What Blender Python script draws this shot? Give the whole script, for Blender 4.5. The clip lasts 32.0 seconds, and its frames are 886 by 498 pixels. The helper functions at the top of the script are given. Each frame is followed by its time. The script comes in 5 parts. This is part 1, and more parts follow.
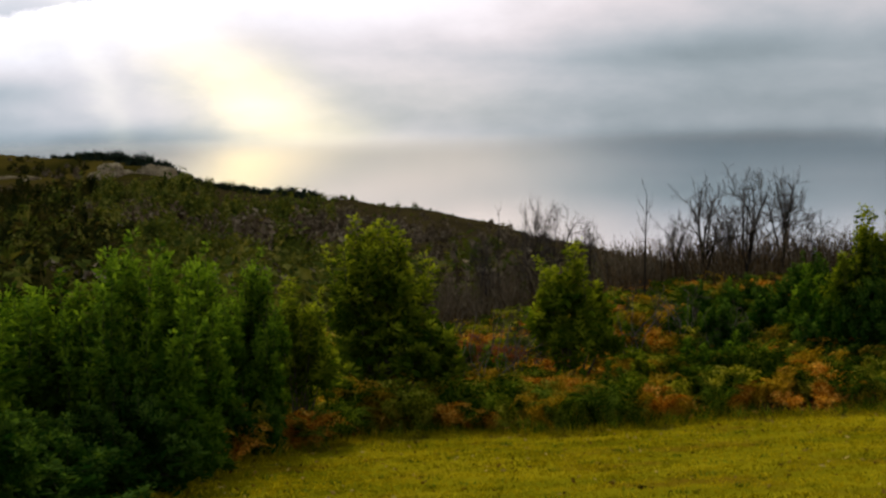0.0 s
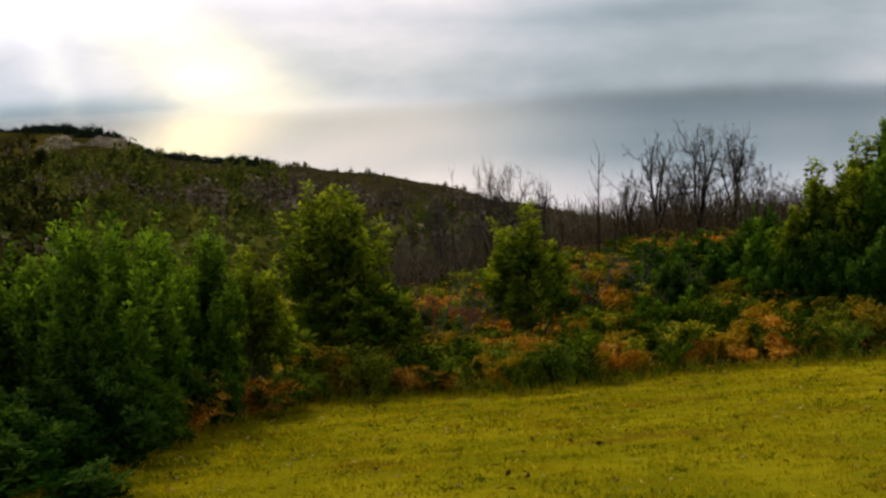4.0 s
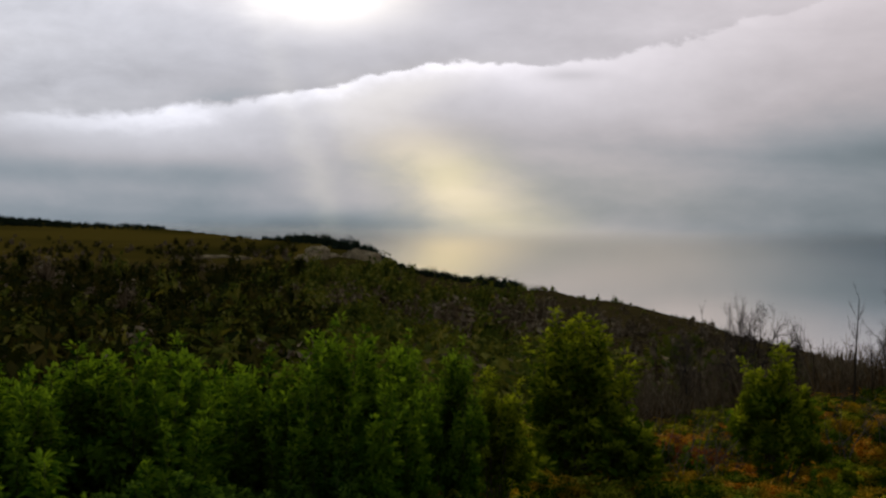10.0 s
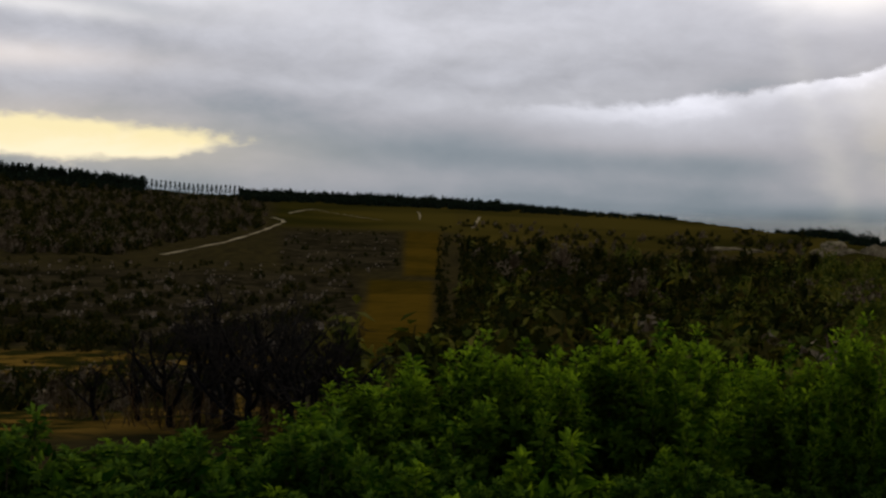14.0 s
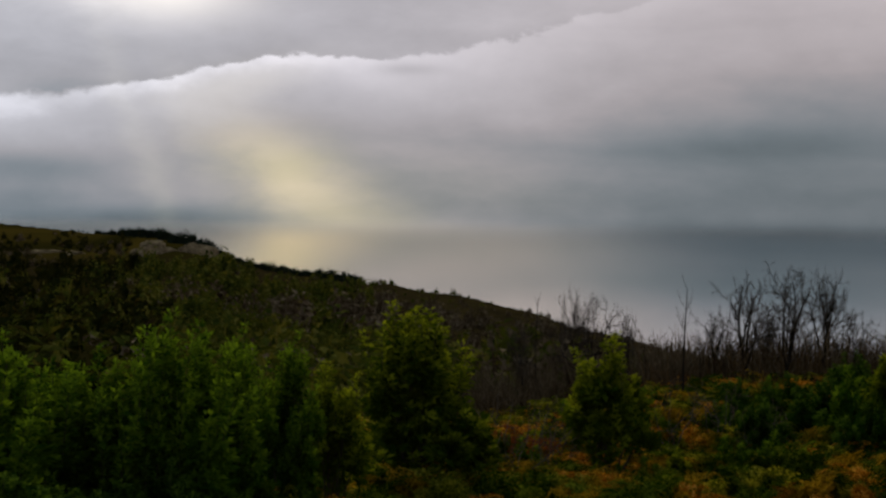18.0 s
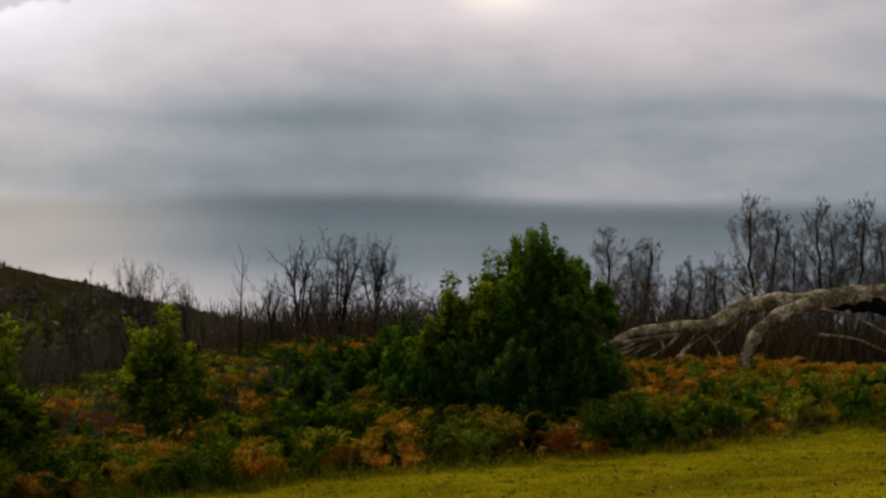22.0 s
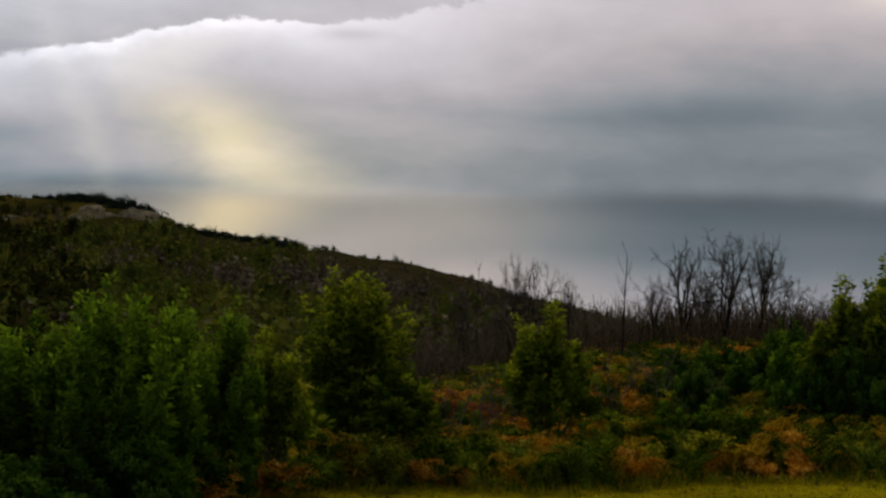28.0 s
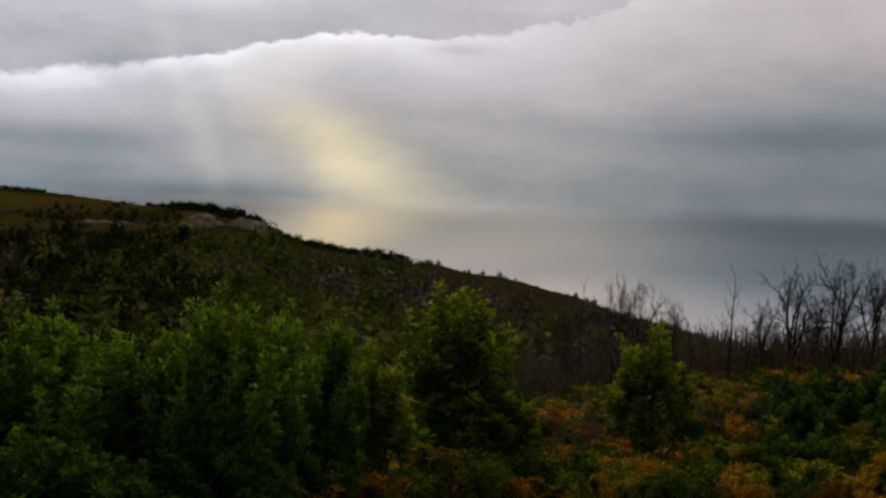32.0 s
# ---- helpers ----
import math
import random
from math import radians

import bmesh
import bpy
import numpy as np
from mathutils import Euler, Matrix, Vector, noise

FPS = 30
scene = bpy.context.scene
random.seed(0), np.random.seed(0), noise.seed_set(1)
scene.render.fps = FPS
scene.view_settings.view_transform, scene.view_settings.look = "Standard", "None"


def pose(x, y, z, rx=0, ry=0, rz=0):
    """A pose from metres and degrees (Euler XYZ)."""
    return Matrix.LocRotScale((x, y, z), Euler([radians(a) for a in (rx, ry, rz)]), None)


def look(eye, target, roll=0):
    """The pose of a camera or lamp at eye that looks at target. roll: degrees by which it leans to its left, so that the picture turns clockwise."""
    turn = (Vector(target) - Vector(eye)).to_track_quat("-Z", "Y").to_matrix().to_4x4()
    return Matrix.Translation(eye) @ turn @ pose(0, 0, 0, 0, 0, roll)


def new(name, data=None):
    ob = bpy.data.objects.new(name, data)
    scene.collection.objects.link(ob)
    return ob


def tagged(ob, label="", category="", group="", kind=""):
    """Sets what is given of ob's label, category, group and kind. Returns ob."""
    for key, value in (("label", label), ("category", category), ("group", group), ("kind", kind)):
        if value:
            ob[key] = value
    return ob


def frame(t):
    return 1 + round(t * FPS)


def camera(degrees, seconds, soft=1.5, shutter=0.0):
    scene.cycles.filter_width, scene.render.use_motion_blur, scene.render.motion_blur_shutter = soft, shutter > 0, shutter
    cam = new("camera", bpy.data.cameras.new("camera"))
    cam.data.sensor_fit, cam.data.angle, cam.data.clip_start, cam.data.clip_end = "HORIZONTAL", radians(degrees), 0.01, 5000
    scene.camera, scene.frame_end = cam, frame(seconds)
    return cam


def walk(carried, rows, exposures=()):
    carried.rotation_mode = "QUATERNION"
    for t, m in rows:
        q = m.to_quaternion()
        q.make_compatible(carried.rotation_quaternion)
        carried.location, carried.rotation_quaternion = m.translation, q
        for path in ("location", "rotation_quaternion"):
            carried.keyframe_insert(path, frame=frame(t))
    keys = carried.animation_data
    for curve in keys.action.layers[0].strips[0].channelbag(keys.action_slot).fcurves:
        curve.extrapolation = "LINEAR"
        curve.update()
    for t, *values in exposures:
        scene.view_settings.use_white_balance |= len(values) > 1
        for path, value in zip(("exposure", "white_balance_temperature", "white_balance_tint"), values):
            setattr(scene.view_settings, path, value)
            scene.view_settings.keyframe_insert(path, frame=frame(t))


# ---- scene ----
LENS = 36.5
cam = camera(LENS, 32.0, soft=2.5)
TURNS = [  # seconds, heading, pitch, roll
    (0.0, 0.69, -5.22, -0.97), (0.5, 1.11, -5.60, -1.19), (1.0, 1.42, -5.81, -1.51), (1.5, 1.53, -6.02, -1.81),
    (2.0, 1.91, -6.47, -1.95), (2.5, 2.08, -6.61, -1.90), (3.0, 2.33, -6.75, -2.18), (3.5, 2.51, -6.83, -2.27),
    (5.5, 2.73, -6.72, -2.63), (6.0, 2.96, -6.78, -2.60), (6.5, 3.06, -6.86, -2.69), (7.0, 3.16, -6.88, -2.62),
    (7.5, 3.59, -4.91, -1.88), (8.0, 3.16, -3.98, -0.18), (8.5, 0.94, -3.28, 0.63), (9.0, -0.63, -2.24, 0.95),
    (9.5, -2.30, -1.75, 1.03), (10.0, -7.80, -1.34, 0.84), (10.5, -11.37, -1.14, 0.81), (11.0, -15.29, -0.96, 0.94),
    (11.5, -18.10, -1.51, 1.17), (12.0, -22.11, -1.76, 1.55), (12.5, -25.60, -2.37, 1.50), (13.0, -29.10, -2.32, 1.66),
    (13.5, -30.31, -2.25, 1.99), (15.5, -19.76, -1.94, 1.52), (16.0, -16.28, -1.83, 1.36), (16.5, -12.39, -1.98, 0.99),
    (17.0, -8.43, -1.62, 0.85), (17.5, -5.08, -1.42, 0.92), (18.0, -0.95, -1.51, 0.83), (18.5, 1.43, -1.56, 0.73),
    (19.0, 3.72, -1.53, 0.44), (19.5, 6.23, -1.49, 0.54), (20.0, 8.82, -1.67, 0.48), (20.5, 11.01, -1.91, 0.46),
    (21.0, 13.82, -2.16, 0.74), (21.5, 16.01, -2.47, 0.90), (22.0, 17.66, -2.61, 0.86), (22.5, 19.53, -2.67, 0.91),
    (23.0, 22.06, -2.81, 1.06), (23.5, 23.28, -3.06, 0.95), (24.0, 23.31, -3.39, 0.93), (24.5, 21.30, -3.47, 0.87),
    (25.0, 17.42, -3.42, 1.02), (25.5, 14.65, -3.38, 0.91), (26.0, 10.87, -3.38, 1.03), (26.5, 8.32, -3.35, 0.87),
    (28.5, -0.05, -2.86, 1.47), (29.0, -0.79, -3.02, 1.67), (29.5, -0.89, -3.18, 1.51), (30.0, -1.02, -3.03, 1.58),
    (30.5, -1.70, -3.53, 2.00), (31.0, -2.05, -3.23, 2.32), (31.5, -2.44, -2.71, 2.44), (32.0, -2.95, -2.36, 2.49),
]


def bearing(az, el, d):
    """The place d metres off (on the level), az degrees to the right of north and el degrees over eye height."""
    a = radians(az)
    return Vector((d * math.sin(a), d * math.cos(a), d * math.tan(radians(el))))


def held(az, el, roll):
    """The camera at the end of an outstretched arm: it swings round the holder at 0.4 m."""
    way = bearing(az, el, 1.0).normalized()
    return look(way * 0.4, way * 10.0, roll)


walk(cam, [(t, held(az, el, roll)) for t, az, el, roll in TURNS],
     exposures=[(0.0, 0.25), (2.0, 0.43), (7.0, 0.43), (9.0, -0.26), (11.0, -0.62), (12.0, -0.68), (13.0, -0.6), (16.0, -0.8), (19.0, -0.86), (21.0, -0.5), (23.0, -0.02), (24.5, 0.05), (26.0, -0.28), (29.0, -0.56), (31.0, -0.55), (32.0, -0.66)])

# ---- sky and sun ----
SUN_AZ, SUN_EL, OVERHEAD = -14.0, 36.0, 0.42
sun = new("sun", bpy.data.lights.new("sun", "SUN"))
sun.data.energy, sun.data.angle, sun.data.color = 1.85, radians(11), (1.0, 0.90, 0.68)
sun.matrix_world = look(bearing(SUN_AZ, SUN_EL, 100.0), (0, 0, 0))


class Nodes:
    """Shortcuts for node arithmetic."""

    def __init__(self, tree):
        self.tree = tree

    def node(self, kind, **sets):
        n = self.tree.nodes.new(kind)
        for k, v in sets.items():
            if k == "operation":
                n.operation = v
            elif k == "blend_type":
                n.blend_type = v
            elif k == "data_type":
                n.data_type = v
            elif k == "interpolation_type":
                n.interpolation_type = v
        return n

    def put(self, value, socket):
        if isinstance(value, bpy.types.NodeSocket):
            self.tree.links.new(value, socket)
        elif isinstance(value, (tuple, list)) and len(value) == 3 and socket.type == "RGBA":
            socket.default_value = (*value, 1)
        else:
            socket.default_value = value

    def math(self, op, a, b=0.0, c=0.0):
        n = self.node("ShaderNodeMath", operation=op)
        for v, s in zip((a, b, c), n.inputs):
            self.put(v, s)
        return n.outputs[0]

    def add(self, a, b):
        return self.math("ADD", a, b)

    def mul(self, a, b):
        return self.math("MULTIPLY", a, b)

    def step(self, x, lo, hi, a=0.0, b=1.0):
        n = self.node("ShaderNodeMapRange", interpolation_type="SMOOTHSTEP")
        for v, s in zip((x, lo, hi, a, b), n.inputs):
            self.put(v, s)
        return n.outputs[0]

    def mix(self, fac, a, b, mode="MIX"):
        n = self.node("ShaderNodeMix", data_type="RGBA", blend_type=mode)
        self.put(fac, n.inputs[0]), self.put(a, n.inputs[6]), self.put(b, n.inputs[7])
        return n.outputs[2]

    def noise(self, vector, scale, detail=4.0, rough=0.55, distortion=0.0):
        n = self.node("ShaderNodeTexNoise")
        self.put(vector, n.inputs["Vector"])
        self.put(scale, n.inputs["Scale"]), self.put(detail, n.inputs["Detail"])
        self.put(rough, n.inputs["Roughness"]), self.put(distortion, n.inputs["Distortion"])
        return n.outputs["Fac"]

    def vec(self, x, y, z=0.0):
        n = self.node("ShaderNodeCombineXYZ")
        for v, s in zip((x, y, z), n.inputs):
            self.put(v, s)
        return n.outputs[0]

    def blob(self, az, el, a, e, wa, we, tilt=0.0):
        """A soft patch round heading a and height e, of widths wa and we."""
        c, s = math.cos(radians(tilt)), math.sin(radians(tilt))
        x, y = self.add(az, -a), self.add(el, -e)
        u = self.mul(self.add(self.mul(x, c), self.mul(y, s)), 1 / wa)
        v = self.mul(self.add(self.mul(y, c), self.mul(x, -s)), 1 / we)
        return self.math("EXPONENT", self.mul(self.add(self.mul(u, u), self.mul(v, v)), -1.0))


world = bpy.data.worlds.new("world")
scene.world = world
world.use_nodes = True
world.node_tree.nodes.clear()
k = Nodes(world.node_tree)
coords = k.node("ShaderNodeTexCoord").outputs["Generated"]
axes = k.node("ShaderNodeSeparateXYZ")
k.put(coords, axes.inputs[0])
az = k.mul(k.math("ARCTAN2", axes.outputs[0], axes.outputs[1]), 180 / math.pi)
el = k.mul(k.math("ARCSINE", axes.outputs[2]), 180 / math.pi)
flat = k.vec(k.mul(az, 0.05), k.mul(el, 0.22))
streak = k.noise(flat, 1.4, 3.5, 0.5, 0.3)
billow = k.noise(k.vec(k.mul(az, 0.16), k.mul(el, 0.30), 3.0), 1.3, 7.0, 0.6, 0.2)
# overcast: grey layers, paler towards the bank's top, heavier overhead
puffs = k.noise(k.vec(k.mul(az, 0.30), k.mul(el, 0.62), 7.0), 1.2, 8.0, 0.6, 0.25)
light = k.add(k.step(el, -1.0, 8.0, 0.46, 0.86), k.mul(k.add(streak, -0.5), 0.54))
light = k.add(light, k.mul(k.add(billow, -0.5), 0.26))
light = k.add(light, k.mul(k.add(puffs, -0.5), k.mul(k.mul(k.step(el, 1.0, 6.0, 0.03, 0.24), k.step(az, 2.0, 14.0, 1.0, 0.45)), k.step(az, -26.0, -14.0, 2.2, 1.0))))
light = k.mul(light, k.step(el, 9.0, 26.0, 1.0, OVERHEAD))
# the rim of the cloud bank, with its lit shoulder below
rim = k.node("ShaderNodeValToRGB")
stops = [(-30, 3.4), (-24, 3.85), (-20, 4.05), (-17.5, 4.5), (-13, 5.25), (-10.5, 6.05), (-7.6, 6.75), (-4.6, 6.5), (-1.8, 6.6), (4, 8.0), (12, 10.0)]
for i, (a, e) in enumerate(stops):
    p = rim.color_ramp.elements[i] if i < 2 else rim.color_ramp.elements.new(0.99)
    p.position = (a + 40) / 60
for p, (a, e) in zip(sorted(rim.color_ramp.elements, key=lambda q: q.position), stops):
    p.color = (e / 12, e / 12, e / 12, 1)
k.put(k.mul(k.add(az, 40), 1 / 60), rim.inputs[0])
over = k.add(el, k.mul(rim.outputs[0], -12.0))
over = k.add(over, k.mul(k.add(puffs, -0.5), -1.35))
over = k.add(over, k.mul(k.add(k.noise(k.vec(k.mul(az, 0.9), k.mul(el, 1.2), 2.0), 1.3, 6.0, 0.6), -0.5), -0.55))
below = k.step(over, -0.05, k.step(az, -22, -10, 0.5, 0.16), 1.0, 0.0)
near_bank = k.mul(k.step(az, -30, -17), k.step(az, -8, -1, 1.0, 0.0))
light = k.add(light, k.mul(k.mul(k.mul(k.step(over, -3.2, 0.0), below), k.step(az, -30, -16)), k.mul(k.step(az, -4, 10, 1.0, 0.25), 0.36)))
light = k.add(light, k.mul(k.mul(k.mul(k.step(over, -0.9, 0.0), below), near_bank), k.step(billow, 0.3, 0.7, 0.14, 0.42)))
light = k.add(light, k.mul(k.mul(k.mul(k.step(over, 1.6, 0.0), k.add(1.0, k.mul(below, -1.0))), near_bank), -0.07))
# dark rain bands low over the sea
for a, e, wa, we, depth in ((14.0, -0.78, 8.5, 0.55, 0.60), (12, 2.7, 7, 0.7, 0.16), (30, 3.5, 12, 0.5, 0.14), (12, 3.0, 8, 0.8, 0.26), (15, 2.2, 9, 2.6, 0.22), (17, 0.9, 9, 1.5, 0.16), (36, -0.85, 16, 0.6, 0.16), (40, 1.5, 12, 2.0, 0.18), (38, 7, 9, 4, 0.36), (31, 4, 9, 2.2, 0.12), (16, 5.5, 9, 4.0, 0.14), (-20, 1.7, 6, 0.55, 0.22),
                            (-14, -0.4, 6, 0.6, 0.36), (-30, 1.9, 7, 0.8, 0.25), (-38, 5.5, 9, 1.0, 0.18), (26, 4.5, 10, 1.6, 0.12), (-2.6, 6.1, 1.5, 0.28, 0.22), (-42, 7.4, 7, 0.7, 0.25)):
    light = k.mul(light, k.add(1.0, k.mul(k.blob(az, el, a, e, wa, we), -depth)))
light = k.math("MAXIMUM", light, 0.05)
cool = k.mix(k.step(light, 0.22, 0.70), (0.77, 0.98, 1.13), (1.045, 0.975, 1.02))
cool = k.mix(1.0, cool, k.mix(k.step(az, -28, 22), (0.92, 1.0, 1.065), (1.03, 0.99, 0.98)), "MULTIPLY")
cloud = k.mix(1.0, cool, k.vec(light, light, light), "MULTIPLY")
# sunlit breaks and the rain-lit shafts below them
soft_az = k.add(az, k.mul(k.add(puffs, -0.5), 2.2))
for a, e, wa, we, tilt, colour in ((-7.8, 1.65, 3.2, 1.5, -30, (0.55, 0.42, 0.13)), (-5.6, 0.6, 3.6, 1.9, -32, (0.19, 0.145, 0.055)), (-2.6, -1.3, 5.5, 1.2, -12, (0.26, 0.20, 0.09)), (-0.5, 1.2, 5.5, 1.6, -8, (0.08, 0.055, 0.02)),
                                   (-13.0, 1.2, 0.9, 2.2, 19, (0.10, 0.085, 0.05)), (-14.4, 4.6, 0.6, 4.6, 19, (0.075, 0.07, 0.05)), (-11.6, 3.4, 0.7, 3.6, 22, (0.05, 0.045, 0.03)), (-40, 8.8, 16, 2.6, 0, (0.20, 0.19, 0.19)), (-29, 6.6, 7, 1.0, 4, (0.16, 0.155, 0.16)), (-41, 8.0, 6, 0.8, -3, (0.30, 0.29, 0.28)), (-24, 4.3, 7, 0.55, 5, (0.12, 0.12, 0.125)), (-34, 4.4, 6, 0.5, -4, (0.11, 0.11, 0.115)), (-12.8, 9.2, 3.2, 1.2, 0, (1.2, 1.1, 0.95)), (-9.5, 5.4, 3.0, 0.8, 14, (0.14, 0.12, 0.06)),
                                   (-18.5, 10.2, 4.0, 1.3, 0, (0.5, 0.46, 0.46)), (-45, 2.0, 8.5, 1.3, -3, (0.40, 0.28, 0.10)), (-47, 7.3, 5.0, 0.35, -4, (0.5, 0.47, 0.42)),
                                   (-48.0, 5.2, 6.0, 0.6, 0, (0.5, 0.4, 0.3)), (20, 8.1, 1.8, 0.8, 0, (0.34, 0.26, 0.12)), (-14, 32, 14, 10, 0, (0.9, 0.8, 0.6))):
    cloud = k.mix(k.blob(soft_az, el, a, e, wa, we, tilt), cloud, k.mix(1.0, cloud, colour, "ADD"))
gap = k.add(k.add(k.blob(az, el, -46.5, 1.95, 13.5, 1.1, -3), k.mul(k.blob(az, el, -38.0, 0.95, 4.2, 0.75, 8), -0.8)), k.mul(k.add(puffs, -0.5), 0.8))
gap = k.add(gap, k.mul(k.add(k.noise(k.vec(k.mul(az, 0.9), k.mul(el, 1.8), 5.0), 1.4, 6.0, 0.6), -0.5), 0.28))
cloud = k.mix(k.step(gap, 0.38, 0.72), cloud, k.mix(k.step(k.add(el, k.mul(k.add(puffs, -0.5), 2.0)), 1.2, 2.3), (1.7, 1.5, 1.05), (1.6, 1.38, 0.82)))
sky = k.node("ShaderNodeTexSky")
sky.sky_type, sky.sun_disc = "NISHITA", False
sky.sun_elevation, sky.sun_rotation = radians(SUN_EL), radians(SUN_AZ)
blue = k.mix(1.0, sky.outputs[0], (0.05, 0.05, 0.05), "MULTIPLY")
ground = k.step(el, -8.0, -1.0, 0.25, 1.0)
back = k.node("ShaderNodeBackground")
k.put(k.mix(0.94, blue, cloud), back.inputs[0])
k.put(ground, back.inputs[1])
end = k.node("ShaderNodeOutputWorld")
k.put(back.outputs[0], end.inputs[0])

# ---- materials ----


def surface(name, colours, scale=1.0, rough=0.85, bump=0.3, gloss=0.2, leaf=0.0, island=0.0, fine=8.0, young_lit=None, spread=0.44):
    """A rough natural surface: colours runs from dark to light over a noise, with fine grain; leaf: share of light let through."""
    m = bpy.data.materials.new(name)
    m.use_nodes = True
    m.node_tree.nodes.clear()
    q = Nodes(m.node_tree)
    place = q.node("ShaderNodeNewGeometry").outputs["Position"]
    a, b = q.noise(place, scale, 5.0, 0.6), q.noise(place, scale * fine, 3.0, 0.6)
    fac = q.add(q.mul(a, 0.65), q.mul(b, 0.35))
    if island:
        geo = q.node("ShaderNodeNewGeometry").outputs["Random Per Island"]
        rnd = q.node("ShaderNodeObjectInfo").outputs["Random"]
        fac = q.add(q.mul(fac, 1 - island), q.mul(q.add(q.mul(geo, 0.7), q.mul(rnd, 0.3)), island))
    ramp = q.node("ShaderNodeValToRGB")
    for i, c in enumerate(colours):
        p = ramp.color_ramp.elements[i] if i < 2 else ramp.color_ramp.elements.new(0.5)
        p.position = 0.5 - spread / 2 + spread * i / (len(colours) - 1)
        p.color = (*c, 1)
    q.put(fac, ramp.inputs[0])
    col = ramp.outputs[0]
    # blend to the tip colour: new growth, plus light painted on upper leaves
    if young_lit:
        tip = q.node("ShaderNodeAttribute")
        tip.attribute_name = "young_lit"
        col = q.mix(tip.outputs["Fac"], col, young_lit)
    bs = q.node("ShaderNodeBsdfPrincipled")
    q.put(col, bs.inputs["Base Color"])
    q.put(q.step(b, 0.2, 0.8, rough - 0.1, min(1.0, rough + 0.1)), bs.inputs["Roughness"])
    bs.inputs["Specular IOR Level"].default_value = gloss
    if bump:
        n = q.node("ShaderNodeBump")
        n.inputs["Strength"].default_value = bump
        n.inputs["Distance"].default_value = 0.4 / (scale * fine)
        q.put(b, n.inputs["Height"])
        q.put(n.outputs[0], bs.inputs["Normal"])
    last = bs.outputs[0]
    if leaf:
        tr = q.node("ShaderNodeBsdfTranslucent")
        q.put(q.mix(1.0, col, (1.25, 1.15, 0.45), "MULTIPLY"), tr.inputs[0])
        ms = q.node("ShaderNodeMixShader")
        ms.inputs[0].default_value = leaf
        q.put(last, ms.inputs[1]), q.put(tr.outputs[0], ms.inputs[2])
        last = ms.outputs[0]
    out = q.node("ShaderNodeOutputMaterial")
    q.put(last, out.inputs[0])
    return m


SHRUB = surface("shrub_leaf", [(0.008, 0.026, 0.0015), (0.026, 0.069, 0.005), (0.072, 0.145, 0.011)], 2.4, 0.7, 0, 0.0, 0.4, 0.28, young_lit=(0.23, 0.36, 0.028), spread=0.32)
SHRUB_LIGHT = surface("light_shrub_leaf", [(0.012, 0.032, 0.002), (0.045, 0.082, 0.004), (0.12, 0.16, 0.009)], 2.4, 0.7, 0, 0.0, 0.4, 0.28, young_lit=(0.40, 0.45, 0.03), spread=0.32)
SHRUB_BLUE = surface("dark_shrub_leaf", [(0.004, 0.019, 0.002), (0.012, 0.042, 0.004), (0.034, 0.080, 0.008)], 2.4, 0.7, 0, 0.0, 0.4, 0.28, young_lit=(0.13, 0.22, 0.035), spread=0.32)
STEM = surface("shrub_stem", [(0.03, 0.024, 0.016), (0.10, 0.085, 0.06)], 6.0, 0.9, 0.4, 0.1)
FERN = surface("green_bracken", [(0.030, 0.050, 0.003), (0.14, 0.155, 0.008), (0.52, 0.48, 0.07)], 2.6, 0.7, 0, 0.0, 0.45, 0.25, spread=0.28)
FERN_OLD = surface("yellowing_bracken", [(0.07, 0.042, 0.002), (0.24, 0.15, 0.006), (0.60, 0.37, 0.04)], 2.6, 0.7, 0, 0.0, 0.4, 0.3, spread=0.30)
RUST = surface("rust_bracken", [(0.09, 0.028, 0.002), (0.44, 0.16, 0.008), (0.92, 0.53, 0.10)], 3.0, 0.8, 0, 0.0, 0.4, 0.35, spread=0.30)
RED = surface("red_brown_bracken", [(0.11, 0.022, 0.004), (0.36, 0.095, 0.014)], 0.9, 0.8, 0, 0.1, 0.2, 0.5)
GRASS = surface("meadow_grass", [(0.10, 0.10, 0.002), (0.25, 0.20, 0.003), (0.52, 0.40, 0.012)], 0.8, 0.9, 0, 0.0, 0.25, 0.1, fine=4.0, spread=0.24)
BARK = surface("grey_bark", [(0.06, 0.05, 0.04), (0.22, 0.185, 0.15)], 5.0, 0.9, 0.5, 0.1)
BARK_DARK = surface("dark_bark", [(0.012, 0.010, 0.008), (0.04, 0.032, 0.026)], 5.0, 0.95, 0.5, 0.02)
TWIG = surface("twig", [(0.035, 0.028, 0.022), (0.11, 0.09, 0.075)], 3.0, 0.95, 0, 0.0, 0, 0.4)
LOG = surface("weathered_log", [(0.016, 0.010, 0.005), (0.19, 0.13, 0.065), (0.72, 0.57, 0.37)], 2.2, 0.95, 1.0, 0.0, fine=6.0, spread=0.30)
TORN = surface("torn_pale_wood", [(0.10, 0.07, 0.04), (0.36, 0.29, 0.20), (0.62, 0.54, 0.42)], 5.0, 0.9, 0.8, 0.0)
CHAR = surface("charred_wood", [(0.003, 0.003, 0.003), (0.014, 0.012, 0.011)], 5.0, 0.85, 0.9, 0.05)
SCRUB = surface("hill_scrub", [(0.018, 0.030, 0.006), (0.070, 0.085, 0.014), (0.19, 0.17, 0.04)], 0.2, 0.9, 0, 0.0, 0.2, 0.3, spread=0.32)
SCRUB_DARK = surface("dark_hill_scrub", [(0.008, 0.013, 0.004), (0.027, 0.030, 0.007), (0.085, 0.065, 0.017)], 0.16, 0.8, 0, 0.0, 0.15, 0.5)
